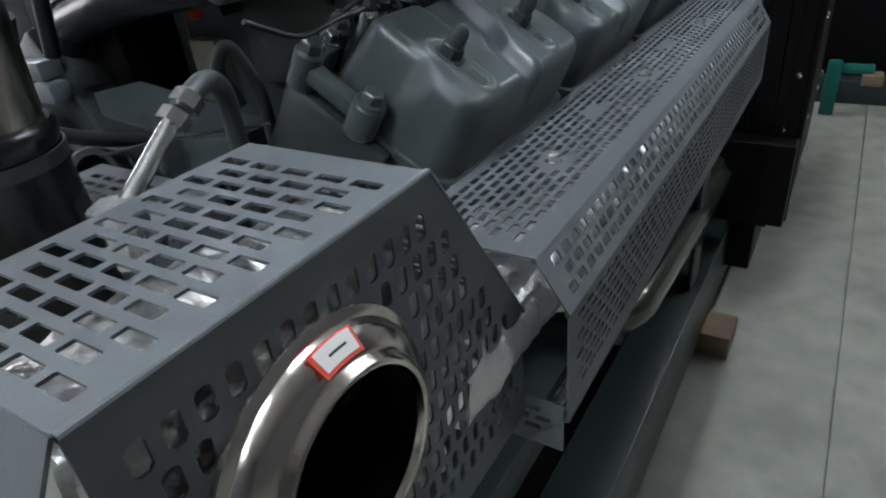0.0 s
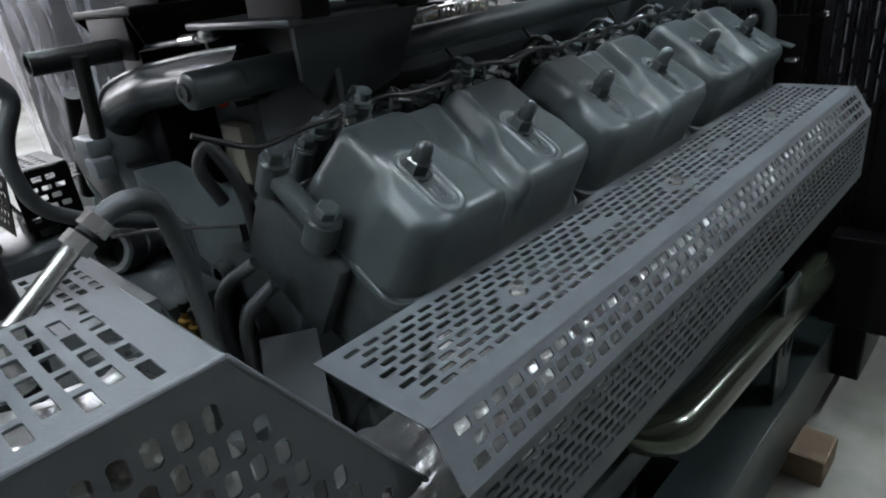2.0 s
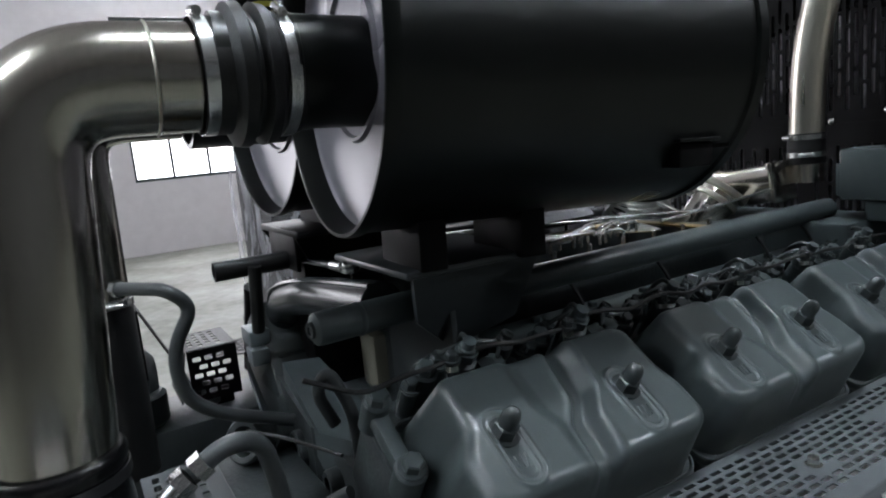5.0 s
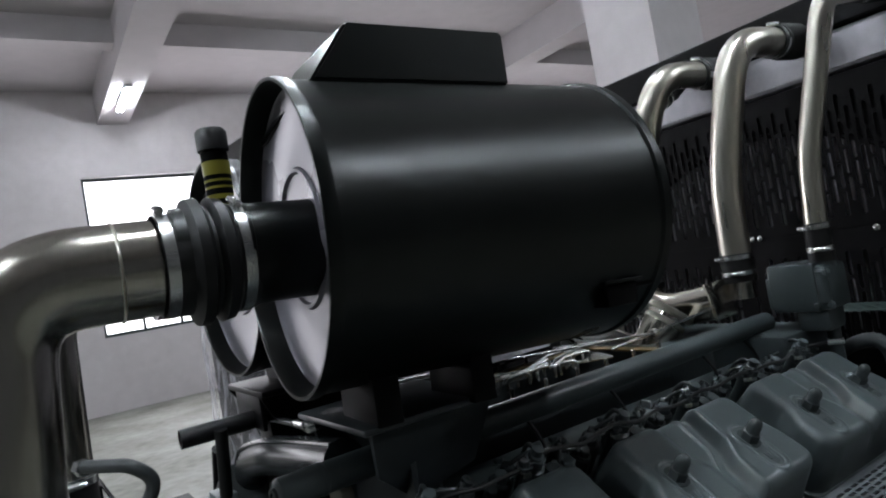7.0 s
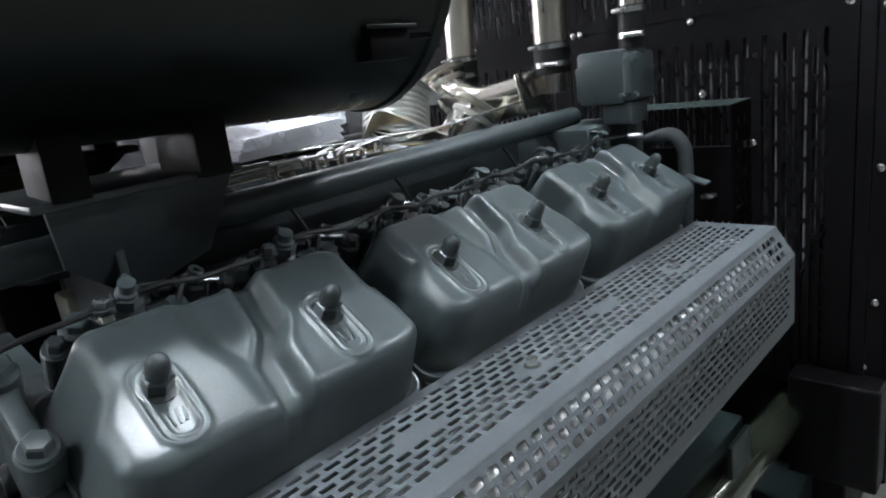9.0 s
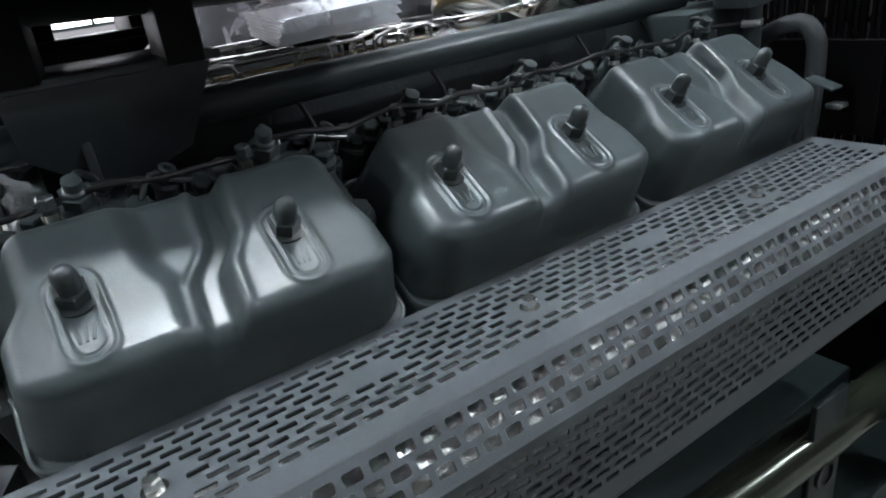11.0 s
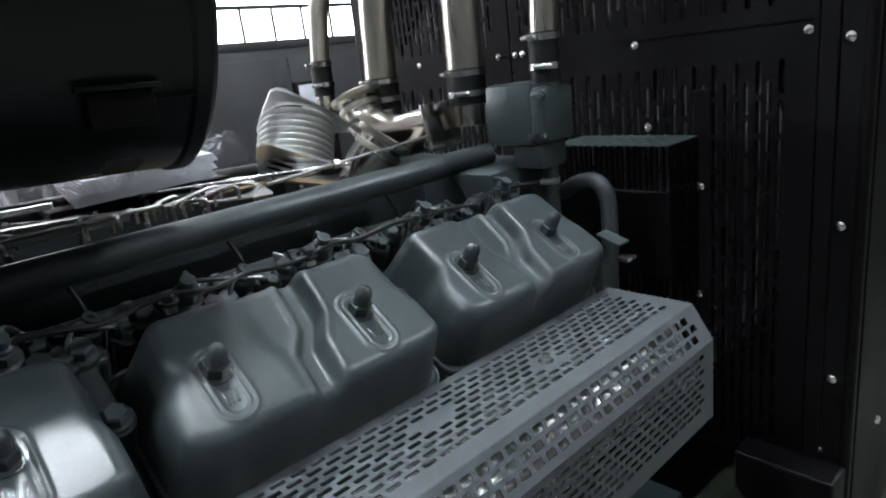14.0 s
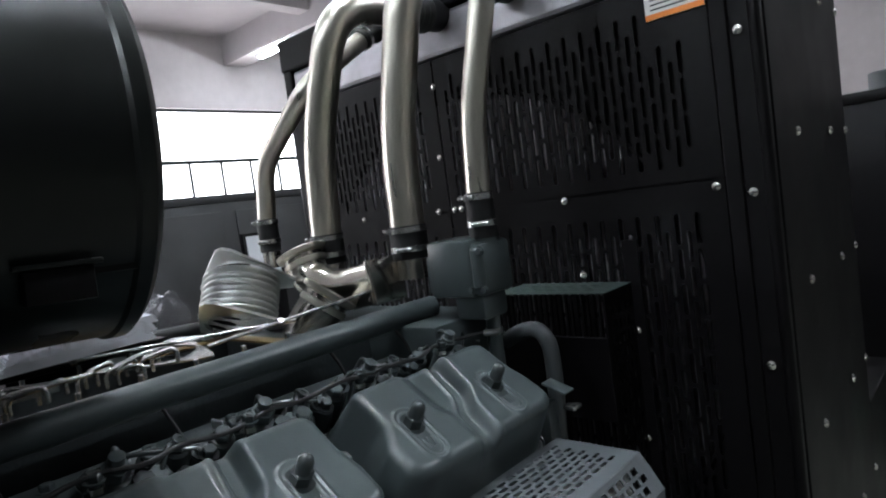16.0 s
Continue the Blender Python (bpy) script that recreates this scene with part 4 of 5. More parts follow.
# ---- injector side of the bank ----
def build_injector_set():
    s = thing("injector_set", "grey injector, leak-off fitting and hexagon plugs of one cylinder", "injector", "injectors along the bank")
    s.matrix_world = BANK
    part("injector_body", lathe([(-0.11, 0.014), (-0.045, 0.014), (-0.043, 0.017), (-0.030, 0.017), (-0.028, 0.011), (-0.008, 0.011), (-0.006, 0.0085), (0.004, 0.0085), (0.006, 0.0)], (-0.124, 0.03, 0), (0, 0, 1), 20), GREY, s)
    part("injector_nut", lathe([(-0.024, 0.011), (-0.024, 0.0155), (-0.012, 0.0155), (-0.012, 0.011)], (-0.124, 0.03, 0), (0, 0, 1), 6), GREY, s, angle=30)
    for u, v, r in ((-0.140, -0.012, 0.017), (-0.118, 0.078, 0.019), (-0.150, 0.115, 0.015)):
        plug = part("plug", cyl((u, v, -0.115), (u, v, -0.052), r, 24, 0.003), CAST, s)
        part("plug_hex", lathe([(0, 0), (0, r * 0.72), (0.009, r * 0.72), (0.011, r * 0.6), (0.0111, 0)], (u, v, -0.052), (0, 0, 1), 6), GREY, plug, angle=30)
    part("rocker_stud", join(cyl((-0.108, 0.055, -0.1), (-0.108, 0.055, -0.030), 0.008, 16), lathe([(0, 0), (0, 0.0125), (0.011, 0.0125), (0.011, 0)], (-0.108, 0.055, -0.040), (0, 0, 1), 6)), STUD, s, angle=30)
    part("union_nut", lathe([(0, 0.006), (0, 0.0085), (0.012, 0.0085), (0.012, 0.006)], (-0.165, 0.055, -0.062), (0.35, 0.1, 1), 6), ZINC, s, "shiny zinc-plated union nut", angle=30)
    for u, v, z, r in ((-0.128, -0.036, -0.060, 0.011), (-0.160, 0.020, -0.070, 0.013), (-0.136, 0.142, -0.062, 0.011), (-0.165, 0.090, -0.074, 0.012), (-0.120, 0.112, -0.068, 0.009)):
        boss = part("boss", join(cyl((u, v, -0.115), (u, v, z), r * 1.25, 18, 0.002), cyl((u, v, z), (u, v, z + 0.002), r * 1.15, 18)), STUD, s)
        part("cap_screw", lathe([(0, 0), (0, r * 0.85), (r * 0.8, r * 0.85), (r * 0.95, r * 0.7), (r * 0.96, 0)], (u, v, z + 0.002), (0, 0, 1), 6), STUD, boss, angle=30)
    part("spill_pipe", tube([(-0.160, 0.020, -0.056), (-0.158, 0.048, -0.040), (-0.148, 0.085, -0.040), (-0.138, 0.138, -0.052)], 0.0032, 0.02, 8), STUD, s)
    part("fuel_pipe", tube([(-0.124, 0.03, -0.002), (-0.146, 0.036, -0.008), (-0.166, 0.052, -0.04), (-0.172, 0.058, -0.09), (-0.19, 0.06, -0.14)], 0.0035, 0.02, 10), CAST, s)
    part("leak_off_loop", tube([(-0.150, 0.115, -0.045), (-0.142, 0.098, -0.030), (-0.128, 0.088, -0.035), (-0.118, 0.080, -0.045)], 0.003, 0.012, 8), STUD, s)
    part("banjo", lathe([(0, 0.004), (0, 0.009), (0.009, 0.009), (0.009, 0.004)], (-0.150, 0.115, -0.046), (0, 0.3, 1), 16), STUD, s)
    return s


inj = build_injector_set()
for k in range(1, 6):
    copy_thing(inj, BANK @ Matrix.Translation((0, 0.182 * k, 0)))

har = thing("injector_cable", "thin black cable run along the injectors with metal clips", "cable")
rng = random.Random(4)
wpts = [(-0.150, -0.17, 1.235), (-0.135, -0.11, 1.205)]
for k in range(28):
    y = -0.06 + 0.04 * k
    wpts.append((-0.126 + rng.uniform(-0.006, 0.006), y, 1.222 + rng.uniform(-0.008, 0.008)))
part("sheath", tube(wpts, 0.0032, 0.02, 8, steps=3), RUBBER, har)
for y in (0.005, 0.187, 0.37, 0.552, 0.735, 0.917):
    c = part("clip_bolt", join(hexbolt((-0.128, y, 1.218), (0.2, 0, 1), 0.0085, 0.009), cyl((-0.129, y, 1.175), (-0.128, y, 1.219), 0.0065, 12)), STUD, har, "grey hexagon clip bolt", angle=30)
    part("clip_collar", lathe([(0, 0.0066), (0, 0.0082), (0.007, 0.0082), (0.007, 0.0066)], (-0.1285, y, 1.205), (0.02, 0, 1), 16), CHROME, c, "bright clip collar")
tagp = single("white_tag", box(-0.008, 0.008, -0.002, 0.002, -0.008, 0.008, 0.001, pose(-0.222, 0.557, 1.20, 20, 15, 30)), PAPERW, "small glossy white paper tag on a pipe", "tag")

# ---- intake manifold and valley ----
mani = thing("intake_manifold", "dark grey cast intake manifold with ribs beside the heads", "manifold")
part("body", box(-0.305, -0.225, 0.06, 1.06, 1.045, 1.185, 0.014), GREY, mani)
for k in range(12):
    y = 0.10 + 0.083 * k
    part("rib", box(-0.232, -0.218, y, y + 0.014, 1.05, 1.18, 0.004), CAST, mani)
for k in range(6):
    y = 0.0 + 0.182 * k
    part("runner", tube([(-0.24, y + 0.05, 1.13), (-0.195, y + 0.05, 1.115), (-0.16, y + 0.05, 1.075)], 0.024, 0.03, 18), CAST, mani)
for k in range(8):
    y = 0.12 + 0.12 * k
    part("bolt", hexbolt((-0.262, y, 1.184), (0, 0, 1), 0.009, 0.008), GREY, mani, angle=30)
for y in (0.30, 0.50, 0.78, 0.93):
    t = single("pipe_strap", tube([(-0.248, y, 1.239), (-0.232, y + 0.006, 1.215), (-0.224, y + 0.014, 1.18)], 0.003, 0.02, 8), RUBBER, "thin black strap hanging from the coolant pipe", "strap", "straps on the coolant pipe")

cool = thing("charge_cooler", "open dark charge cooler body with a brown gasket on its rim", "cooler")
for x0, x1 in ((-0.60, -0.572), (-0.362, -0.335)):
    part("side_wall", box(x0, x1, 0.08, 1.0, 1.02, 1.247, 0.004), CAST, cool)
for y0, y1, z1 in ((0.08, 0.107, 1.246), (0.775, 1.0, 1.246), (0.107, 0.775, 1.16)):
    part("end_wall" if z1 > 1.2 else "floor_plate", box(-0.572, -0.362, y0, y1, 1.02, z1, 0.003), CAST, cool)
part("tube_nest", join(*[cyl((-0.556 + 0.026 * k, 0.108, 1.176), (-0.556 + 0.026 * k, 0.774, 1.176), 0.010, 10) for k in range(8)]), BLACK, cool, "black row of cooler tubes")
x0, x1, y0, y1 = -0.605, -0.325, 0.075, 0.80
part("gasket", join(box(x0, x0 + 0.03, y0, y1, 1.248, 1.251), box(x1 - 0.03, x1, y0, y1, 1.248, 1.251), box(x0 + 0.03, x1 - 0.03, y0, y0 + 0.03, 1.248, 1.251), box(x0 + 0.03, x1 - 0.03, y1 - 0.03, y1, 1.248, 1.251)), GASKET, cool, "brown paper gasket", smooth=False)
for x in (x0 + 0.015, x1 - 0.015):
    for k in range(9):
        part("stud", cyl((x, 0.10 + 0.083 * k, 1.247), (x, 0.10 + 0.083 * k, 1.272), 0.0045, 10, 0.001), ZINC, cool)


def flange_plate(p, m, r_in, reach, thick, lobes=3, mat=None):
    """A plate with lobes round an opening, holes left to bolts."""
    bm = bmesh.new()
    n = 48
    rings = []
    for z in (0.0, thick):
        inner, outer = [], []
        for k in range(n):
            a = 2 * math.pi * k / n
            c = 2 * math.pi / lobes
            ro = min((r_in * 1.06) / math.cos((a % c) - c / 2), reach) + 0.005
            inner.append(bm.verts.new((r_in * math.cos(a), r_in * math.sin(a), z)))
            outer.append(bm.verts.new((ro * math.cos(a), ro * math.sin(a), z)))
        rings.append((inner, outer))
    for k in range(n):
        k2 = (k + 1) % n
        for (i, o) in rings:
            bm.faces.new((i[k], i[k2], o[k2], o[k]))
        bm.faces.new((rings[0][1][k], rings[0][1][k2], rings[1][1][k2], rings[1][1][k]))
        bm.faces.new((rings[0][0][k], rings[0][0][k2], rings[1][0][k2], rings[1][0][k]))
    bm.transform(Matrix.Translation(p) @ m)
    return bm


bel = thing("exhaust_bellows", "loose corrugated steel exhaust bellows with lobed flanges", "bellows")
p0, ax = Vector((-0.570, 0.805, 1.268)), Vector((-0.30, 0.42, 0.84)).normalized()
up = (Vector((0, 0, 1)) - ax * ax.z).normalized()
q = Matrix((up, ax.cross(up), ax)).transposed().to_4x4()
prof = [(0.004, 0.058)]
for k in range(7):
    prof += [(0.010 + 0.0135 * k, 0.064), (0.0130 + 0.0135 * k, 0.0755), (0.0160 + 0.0135 * k, 0.0775), (0.0190 + 0.0135 * k, 0.0755), (0.0220 + 0.0135 * k, 0.064)]
prof += [(0.109, 0.058)]
part("corrugations", lathe(prof, p0, ax, 48), DULLZINC, bel, angle=70)
for d in (0.0, 0.109):
    fl = part("flange", flange_plate(p0 + ax * d, q @ pose(0, 0, 0, 0, 0, 6 if d else -4), 0.064, 0.118, 0.006, 3), DULLZINC, bel)
    for a in (6, 126, 246):
        rr = q @ pose(0, 0, 0, 0, 0, a if d else a - 10) @ Vector((0.100, 0, 0.006))
        part("bolt", hexbolt(p0 + ax * d + rr, ax, 0.006, 0.005), CHROME, fl, angle=30)

for p, m, lab in (((-0.45, 0.60, 1.270), pose(0, 0, 0, 4, 3, 20), "thin steel flange gasket lying on the engine"), ((-0.50, 0.69, 1.276), pose(0, 0, 0, -5, 4, 75), "thin steel flange gasket lying on the engine")):
    single("flange_gasket", flange_plate(p, m, 0.050, 0.098, 0.003, 3), ZINC, lab, "gasket", "loose gaskets")
for a, c in (((-0.66, 0.33, 1.282), (-0.36, 0.80, 1.286)), ((-0.62, 0.22, 1.280), (-0.38, 0.42, 1.286)), ((-0.40, 0.10, 1.282), (-0.36, 0.46, 1.288)), ((-0.56, 0.14, 1.286), (-0.40, 0.30, 1.282)), ((-0.60, 0.10, 1.279), (-0.44, 0.22, 1.286)), ((-0.34, 0.62, 1.286), (-0.33, 0.98, 1.309))):
    t = thing("steel_rod", "thin bright steel rod lying across the engine", "rod", "rods on the engine")
    part("rod", tube([a, c], 0.0032, seg=10), ZINC, t)
    part("nut", lathe([(0, 0.004), (0, 0.008), (0.01, 0.008), (0.01, 0.004)], Vector(a).lerp(Vector(c), 0.35), Vector(c) - Vector(a), 6), ZINC, t, angle=30)
rng = random.Random(7)
for k in range(16):
    x, y = rng.uniform(-0.57, -0.37), rng.uniform(0.10, 0.48)
    a = rng.uniform(0, math.pi)
    l = rng.uniform(0.02, 0.05)
    d = Vector((math.cos(a) * l, math.sin(a) * l, rng.uniform(0.0, 0.012)))
    p = Vector((x, y, 1.190))
    single("wire_clip", tube([p, p + d * 0.6, p + d + Vector((0.01, -0.008, 0.008))], 0.0028, 0.008, 8), ZINC, "small bent steel clip lying in the valley", "clip", "loose clips in the valley")

pap = thing("paper_stack", "stack of white sheets in a clear plastic sleeve", "papers", at=(-0.64, 0.50, 1.325))
for k in range(12):
    part("sheet", box(-0.10 + 0.002 * k, 0.10 + 0.001 * k, -0.095 + 0.002 * (k % 3), 0.135 - 0.003 * (k % 4), -0.030 + 0.0036 * k, -0.0270 + 0.0036 * k, 0.0, pose(0, 0, 0, 2, 5, 0.6 * k - 6)), PAPERW, pap, smooth=False)
bm = bmesh.new()
bmesh.ops.create_grid(bm, x_segments=40, y_segments=60, size=1.0)
for v in bm.verts:
    x, y = v.co.x, v.co.y
    v.co = Vector((x * 0.12, 0.03 + y * 0.16, 0.024 + 0.010 * noise.noise(Vector((x * 3, y * 4, 1))) + 0.006 * noise.noise(Vector((x * 9, y * 11, 4))) + 0.022 * max(y - 0.6, 0.0) - 0.045 * abs(x) ** 7))
part("plastic_sleeve", bm, SLEEVE, pap)
single("paper_shelf", box(-0.78, -0.56, 0.36, 0.66, 1.272, 1.284, 0.003), BLACK, "black plate under the stack of papers", "plate")
single("shelf_post", box(-0.72, -0.64, 0.42, 0.58, 1.0, 1.272, 0.003), BLACK, "black post under the plate", "post")
rng = random.Random(17)
for k in range(14):
    y = rng.uniform(0.12, 0.58)
    p = Vector((rng.uniform(-0.42, -0.35), y, 1.262))
    d = Vector((rng.uniform(-0.02, 0.02), rng.uniform(0.03, 0.06), rng.uniform(-0.004, 0.01)))
    single("bracket_clip", tube([p, p + Vector((0, 0, 0.022)), p + d + Vector((0, 0, 0.022)), p + d], 0.0032, 0.010, 8), ZINC, "bent bright steel clip standing in the valley", "clip", "bent clips in the valley")
for p, c in (((-0.62, 0.14, 1.292), (-0.52, 0.36, 1.300)), ((-0.41, 0.14, 1.275), (-0.37, 0.42, 1.280)), ((-0.52, 0.10, 1.285), (-0.38, 0.36, 1.290))):
    t = thing("flat_bar", "bright flat steel bar lying across the engine", "bar", "bars on the engine")
    part("bar", tube([p, c], 0.006, seg=4), ZINC, t)

# ---- polished elbows at the back of the engine ----
el = thing("exhaust_elbow", "polished stainless elbow with an open clamp flange", "elbow", "polished elbows")
part("bend", tube([(-0.574, 0.985, 1.388), (-0.552, 0.985, 1.330), (-0.470, 0.99, 1.300), (-0.335, 1.0, 1.322)], 0.044, 0.07, 30, wall=0.003, steps=12), CHROME, el, angle=30)
part("flange", lathe([(-0.012, 0.044), (-0.008, 0.055), (0.002, 0.057), (0.005, 0.049), (0.005, 0.041)], (-0.575, 0.985, 1.391), (-0.36, -0.05, 0.93), 36), STEEL, el)
part("neck_band", lathe([(-0.034, 0.0445), (-0.032, 0.0475), (-0.022, 0.0475), (-0.020, 0.0445)], (-0.575, 0.985, 1.391), (-0.36, -0.05, 0.93), 36), STEEL, el)
plate = part("square_flange", box(-0.006, 0.006, -0.045, 0.045, -0.045, 0.045, 0.004, pose(-0.330, 1.0, 1.323, 0, -9, 3)), CHROME, el, "bright square flange plate")
for a, b in ((-0.034, -0.034), (-0.034, 0.034), (0.034, -0.034), (0.034, 0.034)):
    part("bolt", hexbolt((-0.338, 1.0 + a, 1.323 + b), (-1, 0, -0.15), 0.006, 0.006), ZINC, plate, angle=30)
el2 = thing("exhaust_elbow", "wide polished stainless elbow with an open clamp flange", "elbow", "polished elbows")
part("bend", tube([(-0.432, 0.935, 1.306), (-0.458, 0.890, 1.248), (-0.480, 0.872, 1.18)], 0.046, 0.04, 32, wall=0.003, steps=10), CHROME, el2, angle=30)
part("flange", lathe([(-0.012, 0.046), (-0.008, 0.056), (0.002, 0.058), (0.005, 0.050), (0.005, 0.042)], (-0.430, 0.937, 1.309), (0.32, 0.55, 0.77), 40), STEEL, el2)
part("band", lathe([(-0.036, 0.0465), (-0.034, 0.0500), (-0.024, 0.0500), (-0.022, 0.0465)], (-0.430, 0.937, 1.309), (0.32, 0.55, 0.77), 40), STEEL, el2)
plt = single("rear_top_plate", box(-0.62, -0.16, 0.94, 1.12, 1.10, 1.245, 0.008), GREY, "grey-painted casting at the back of the engine", "casting")

# ---- rear end of the near bank ----
dip = thing("coolant_hose", "grey rubber hose looping behind the rear rocker cover", "hose")
part("hose", tube([(-0.14, 1.11, 1.178), (-0.10, 1.11, 1.200), (-0.062, 1.11, 1.206), (-0.040, 1.11, 1.18), (-0.038, 1.11, 1.12), (-0.045, 1.11, 0.98)], 0.0150, 0.03, 20), HOSE, dip)
part("hose_stub", cyl((-0.18, 1.10, 1.15), (-0.18, 1.10, 1.235), 0.02, 20, 0.002), RUBBER, dip)
eb = thing("rear_end_bracket", "small grey folded bracket behind the rear rocker cover", "bracket")
part("plate", box(-0.012, 0.034, 1.02, 1.05, 1.128, 1.132, 0.001, Matrix.Translation((0, 1.03, 1.12)) @ pose(0, 0, 0, 0, 18, 0) @ Matrix.Translation((0, -1.03, -1.12))), GREY, eb)
part("pale_lug", box(0.022, 0.045, 1.03, 1.055, 1.088, 1.096, 0.002), ZINC, eb)
part("post", box(-0.03, 0.0, 1.02, 1.05, 0.8, 1.10, 0.003), CAST, eb)

# ---- front of the engine ----
DARKGREY = material("dark_grey_gloss_paint", (0.030, 0.036, 0.040), 0.26, 0.0, 0.3, 40, bump=0.2, bump_scale=200, spec=0.6)
fr = thing("front_pipe_stub", "grey-painted round pipe stub under the filter bracket", "pipe")
part("stub", lathe([(0.0, 0.0), (0.0, 0.014), (0.004, 0.020), (0.008, 0.021), (0.19, 0.021), (0.19, 0.0)], (-0.238, -0.125, 1.262), (-0.10, 1, -0.01), 28), GREY, fr)
part("end_socket", lathe([(-0.004, 0.0), (-0.001, 0.005), (-0.004, 0.006), (-0.004, 0.0105), (0.002, 0.0115)], (-0.238, -0.125, 1.262), (-0.10, 1, -0.01), 20), CAST, fr)
part("weld_ring", lathe([(0.06, 0.021), (0.062, 0.0222), (0.066, 0.0222), (0.068, 0.021)], (-0.238, -0.125, 1.262), (-0.10, 1, -0.01), 28), GREY, fr)
ub = thing("front_crossover_pipe", "grey-painted crossover pipe bent down at the front", "pipe")
part("pipe", tube([(-0.28, -0.01, 1.262), (-0.40, -0.018, 1.252), (-0.60, -0.02, 1.228), (-0.745, -0.02, 1.19), (-0.79, -0.02, 1.09)], 0.034, 0.09, 28, steps=10), DARKGREY, ub)
part("seam", tube([(-0.28, -0.026, 1.292), (-0.40, -0.034, 1.282), (-0.60, -0.038, 1.258), (-0.765, -0.042, 1.218), (-0.815, -0.045, 1.09)], 0.0045, 0.09, 8), DARKGREY, ub)
bar = thing("thin_bar", "thin black bar with a bolted end above the crossover pipe", "bar")
part("bar", tube([(-0.775, 0.01, 1.262), (-0.76, 0.01, 1.275), (-0.37, -0.015, 1.303)], 0.006, 0.02, 10), DARKGREY, bar)
part("bolt", join(cyl((-0.455, -0.0095, 1.298), (-0.405, -0.0125, 1.3015), 0.0085, 16, 0.001), hexbolt((-0.37, -0.015, 1.303), (0.3, -0.2, 1), 0.011, 0.010)), ZINC, bar, angle=30)
bp = thing("far_black_pipe", "black pipe with an open end along the far bank", "pipe")
part("pipe", tube([(-0.66, -0.157, 1.287), (-0.66, 0.05, 1.287), (-0.66, 0.9, 1.262)], 0.0175, 0.05, 20, wall=0.003), RUBBER, bp)
part("hanger", tube([(-0.64, -0.09, 1.29), (-0.66, -0.09, 1.22), (-0.68, -0.09, 1.16)], 0.012, 0.03, 16), RUBBER, bp)

PADGREY = material("pale_grey_casting", (0.22, 0.25, 0.27), 0.4, 0.0, 0.3, 40, bump=0.5, bump_scale=150)
case = thing("front_case_arm", "grey cast arm with bolt holes on top of the gear case", "casting")
part("arm", plate_poly([(-0.86, -0.01, 1.06), (-0.78, -0.05, 1.065), (-0.60, -0.075, 1.06), (-0.44, -0.085, 1.05), (-0.40, -0.05, 1.045), (-0.56, -0.03, 1.06), (-0.72, 0.01, 1.07)], 0.10, (0, 0, 1)), CAST, case)
part("arm", box(-0.78, -0.70, -0.06, 0.05, 1.06, 1.10, 0.008, pose(0, 0, 0)), CAST, case)
part("pale_pad", box(-0.79, -0.72, -0.10, -0.06, 1.118, 1.150, 0.004), PADGREY, case, "pale grey machined pad")
part("pale_pad", box(-0.745, -0.70, -0.105, -0.07, 1.085, 1.118, 0.004), PADGREY, case, "pale grey machined pad")
part("pale_pad", plate_poly([(-0.83, -0.09, 1.075), (-0.76, -0.105, 1.075), (-0.66, -0.11, 1.02), (-0.70, -0.09, 1.00)], 0.02, (0, 0, 1)), PADGREY, case, "pale grey machined pad")
part("saddle", plate_poly([(-0.66, -0.06, 1.095), (-0.40, -0.085, 1.055), (-0.33, -0.06, 1.06), (-0.33, 0.0, 1.06), (-0.62, 0.0, 1.10)], 0.06, (0, 0, 1)), GREY, case)
part("lever", tube([(-0.865, -0.05, 1.21), (-0.905, -0.05, 1.13), (-0.985, -0.05, 1.0)], 0.017, 0.03, 16), BLACK, case, "black lever")
cream = single("cream_panel", box(-0.548, -0.486, 0.056, 0.150, 1.056, 1.156, 0.006), material("cream_paint", (0.27, 0.26, 0.21), 0.5, 0.0, 0.15, 30), "cream-painted flat cover behind the front pipes", "cover")
redc = thing("red_cap", "small red plastic cap on a pipe end", "cap")
part("cap", cyl((-0.512, 0.052, 1.196), (-0.487, 0.042, 1.199), 0.0095, 16, 0.003), REDPLASTIC, redc)

oil = thing("oil_feed_line", "bright steel oil line with a banjo bolt and a braided hose", "oil line")
part("rod", tube([(-0.094, -0.378, 1.140), (-0.104, -0.312, 1.183)], 0.0080, seg=16), ZINC, oil)
part("banjo_bolt", join(cyl((-0.092, -0.386, 1.095), (-0.092, -0.386, 1.128), 0.016, 20, 0.002), lathe([(0, 0), (0, 0.021), (0.018, 0.021), (0.021, 0.018), (0.021, 0)], (-0.092, -0.386, 1.128), (0, 0, 1), 6)), ZINC, oil, angle=30)
for d in (0.0, 0.02):
    part("union_nut", lathe([(0, 0.008), (0, 0.0135), (0.013, 0.0135), (0.013, 0.008)], (-0.104, -0.312 + d * 0.85, 1.183 + d * 0.5), (0, 0.85, 0.52), 6), ZINC, oil, angle=30)
part("hose", tube([(-0.104, -0.300, 1.190), (-0.112, -0.262, 1.208), (-0.135, -0.225, 1.190), (-0.155, -0.208, 1.12), (-0.160, -0.203, 0.95)], 0.0098, 0.05, 18, steps=10), HOSE, oil)

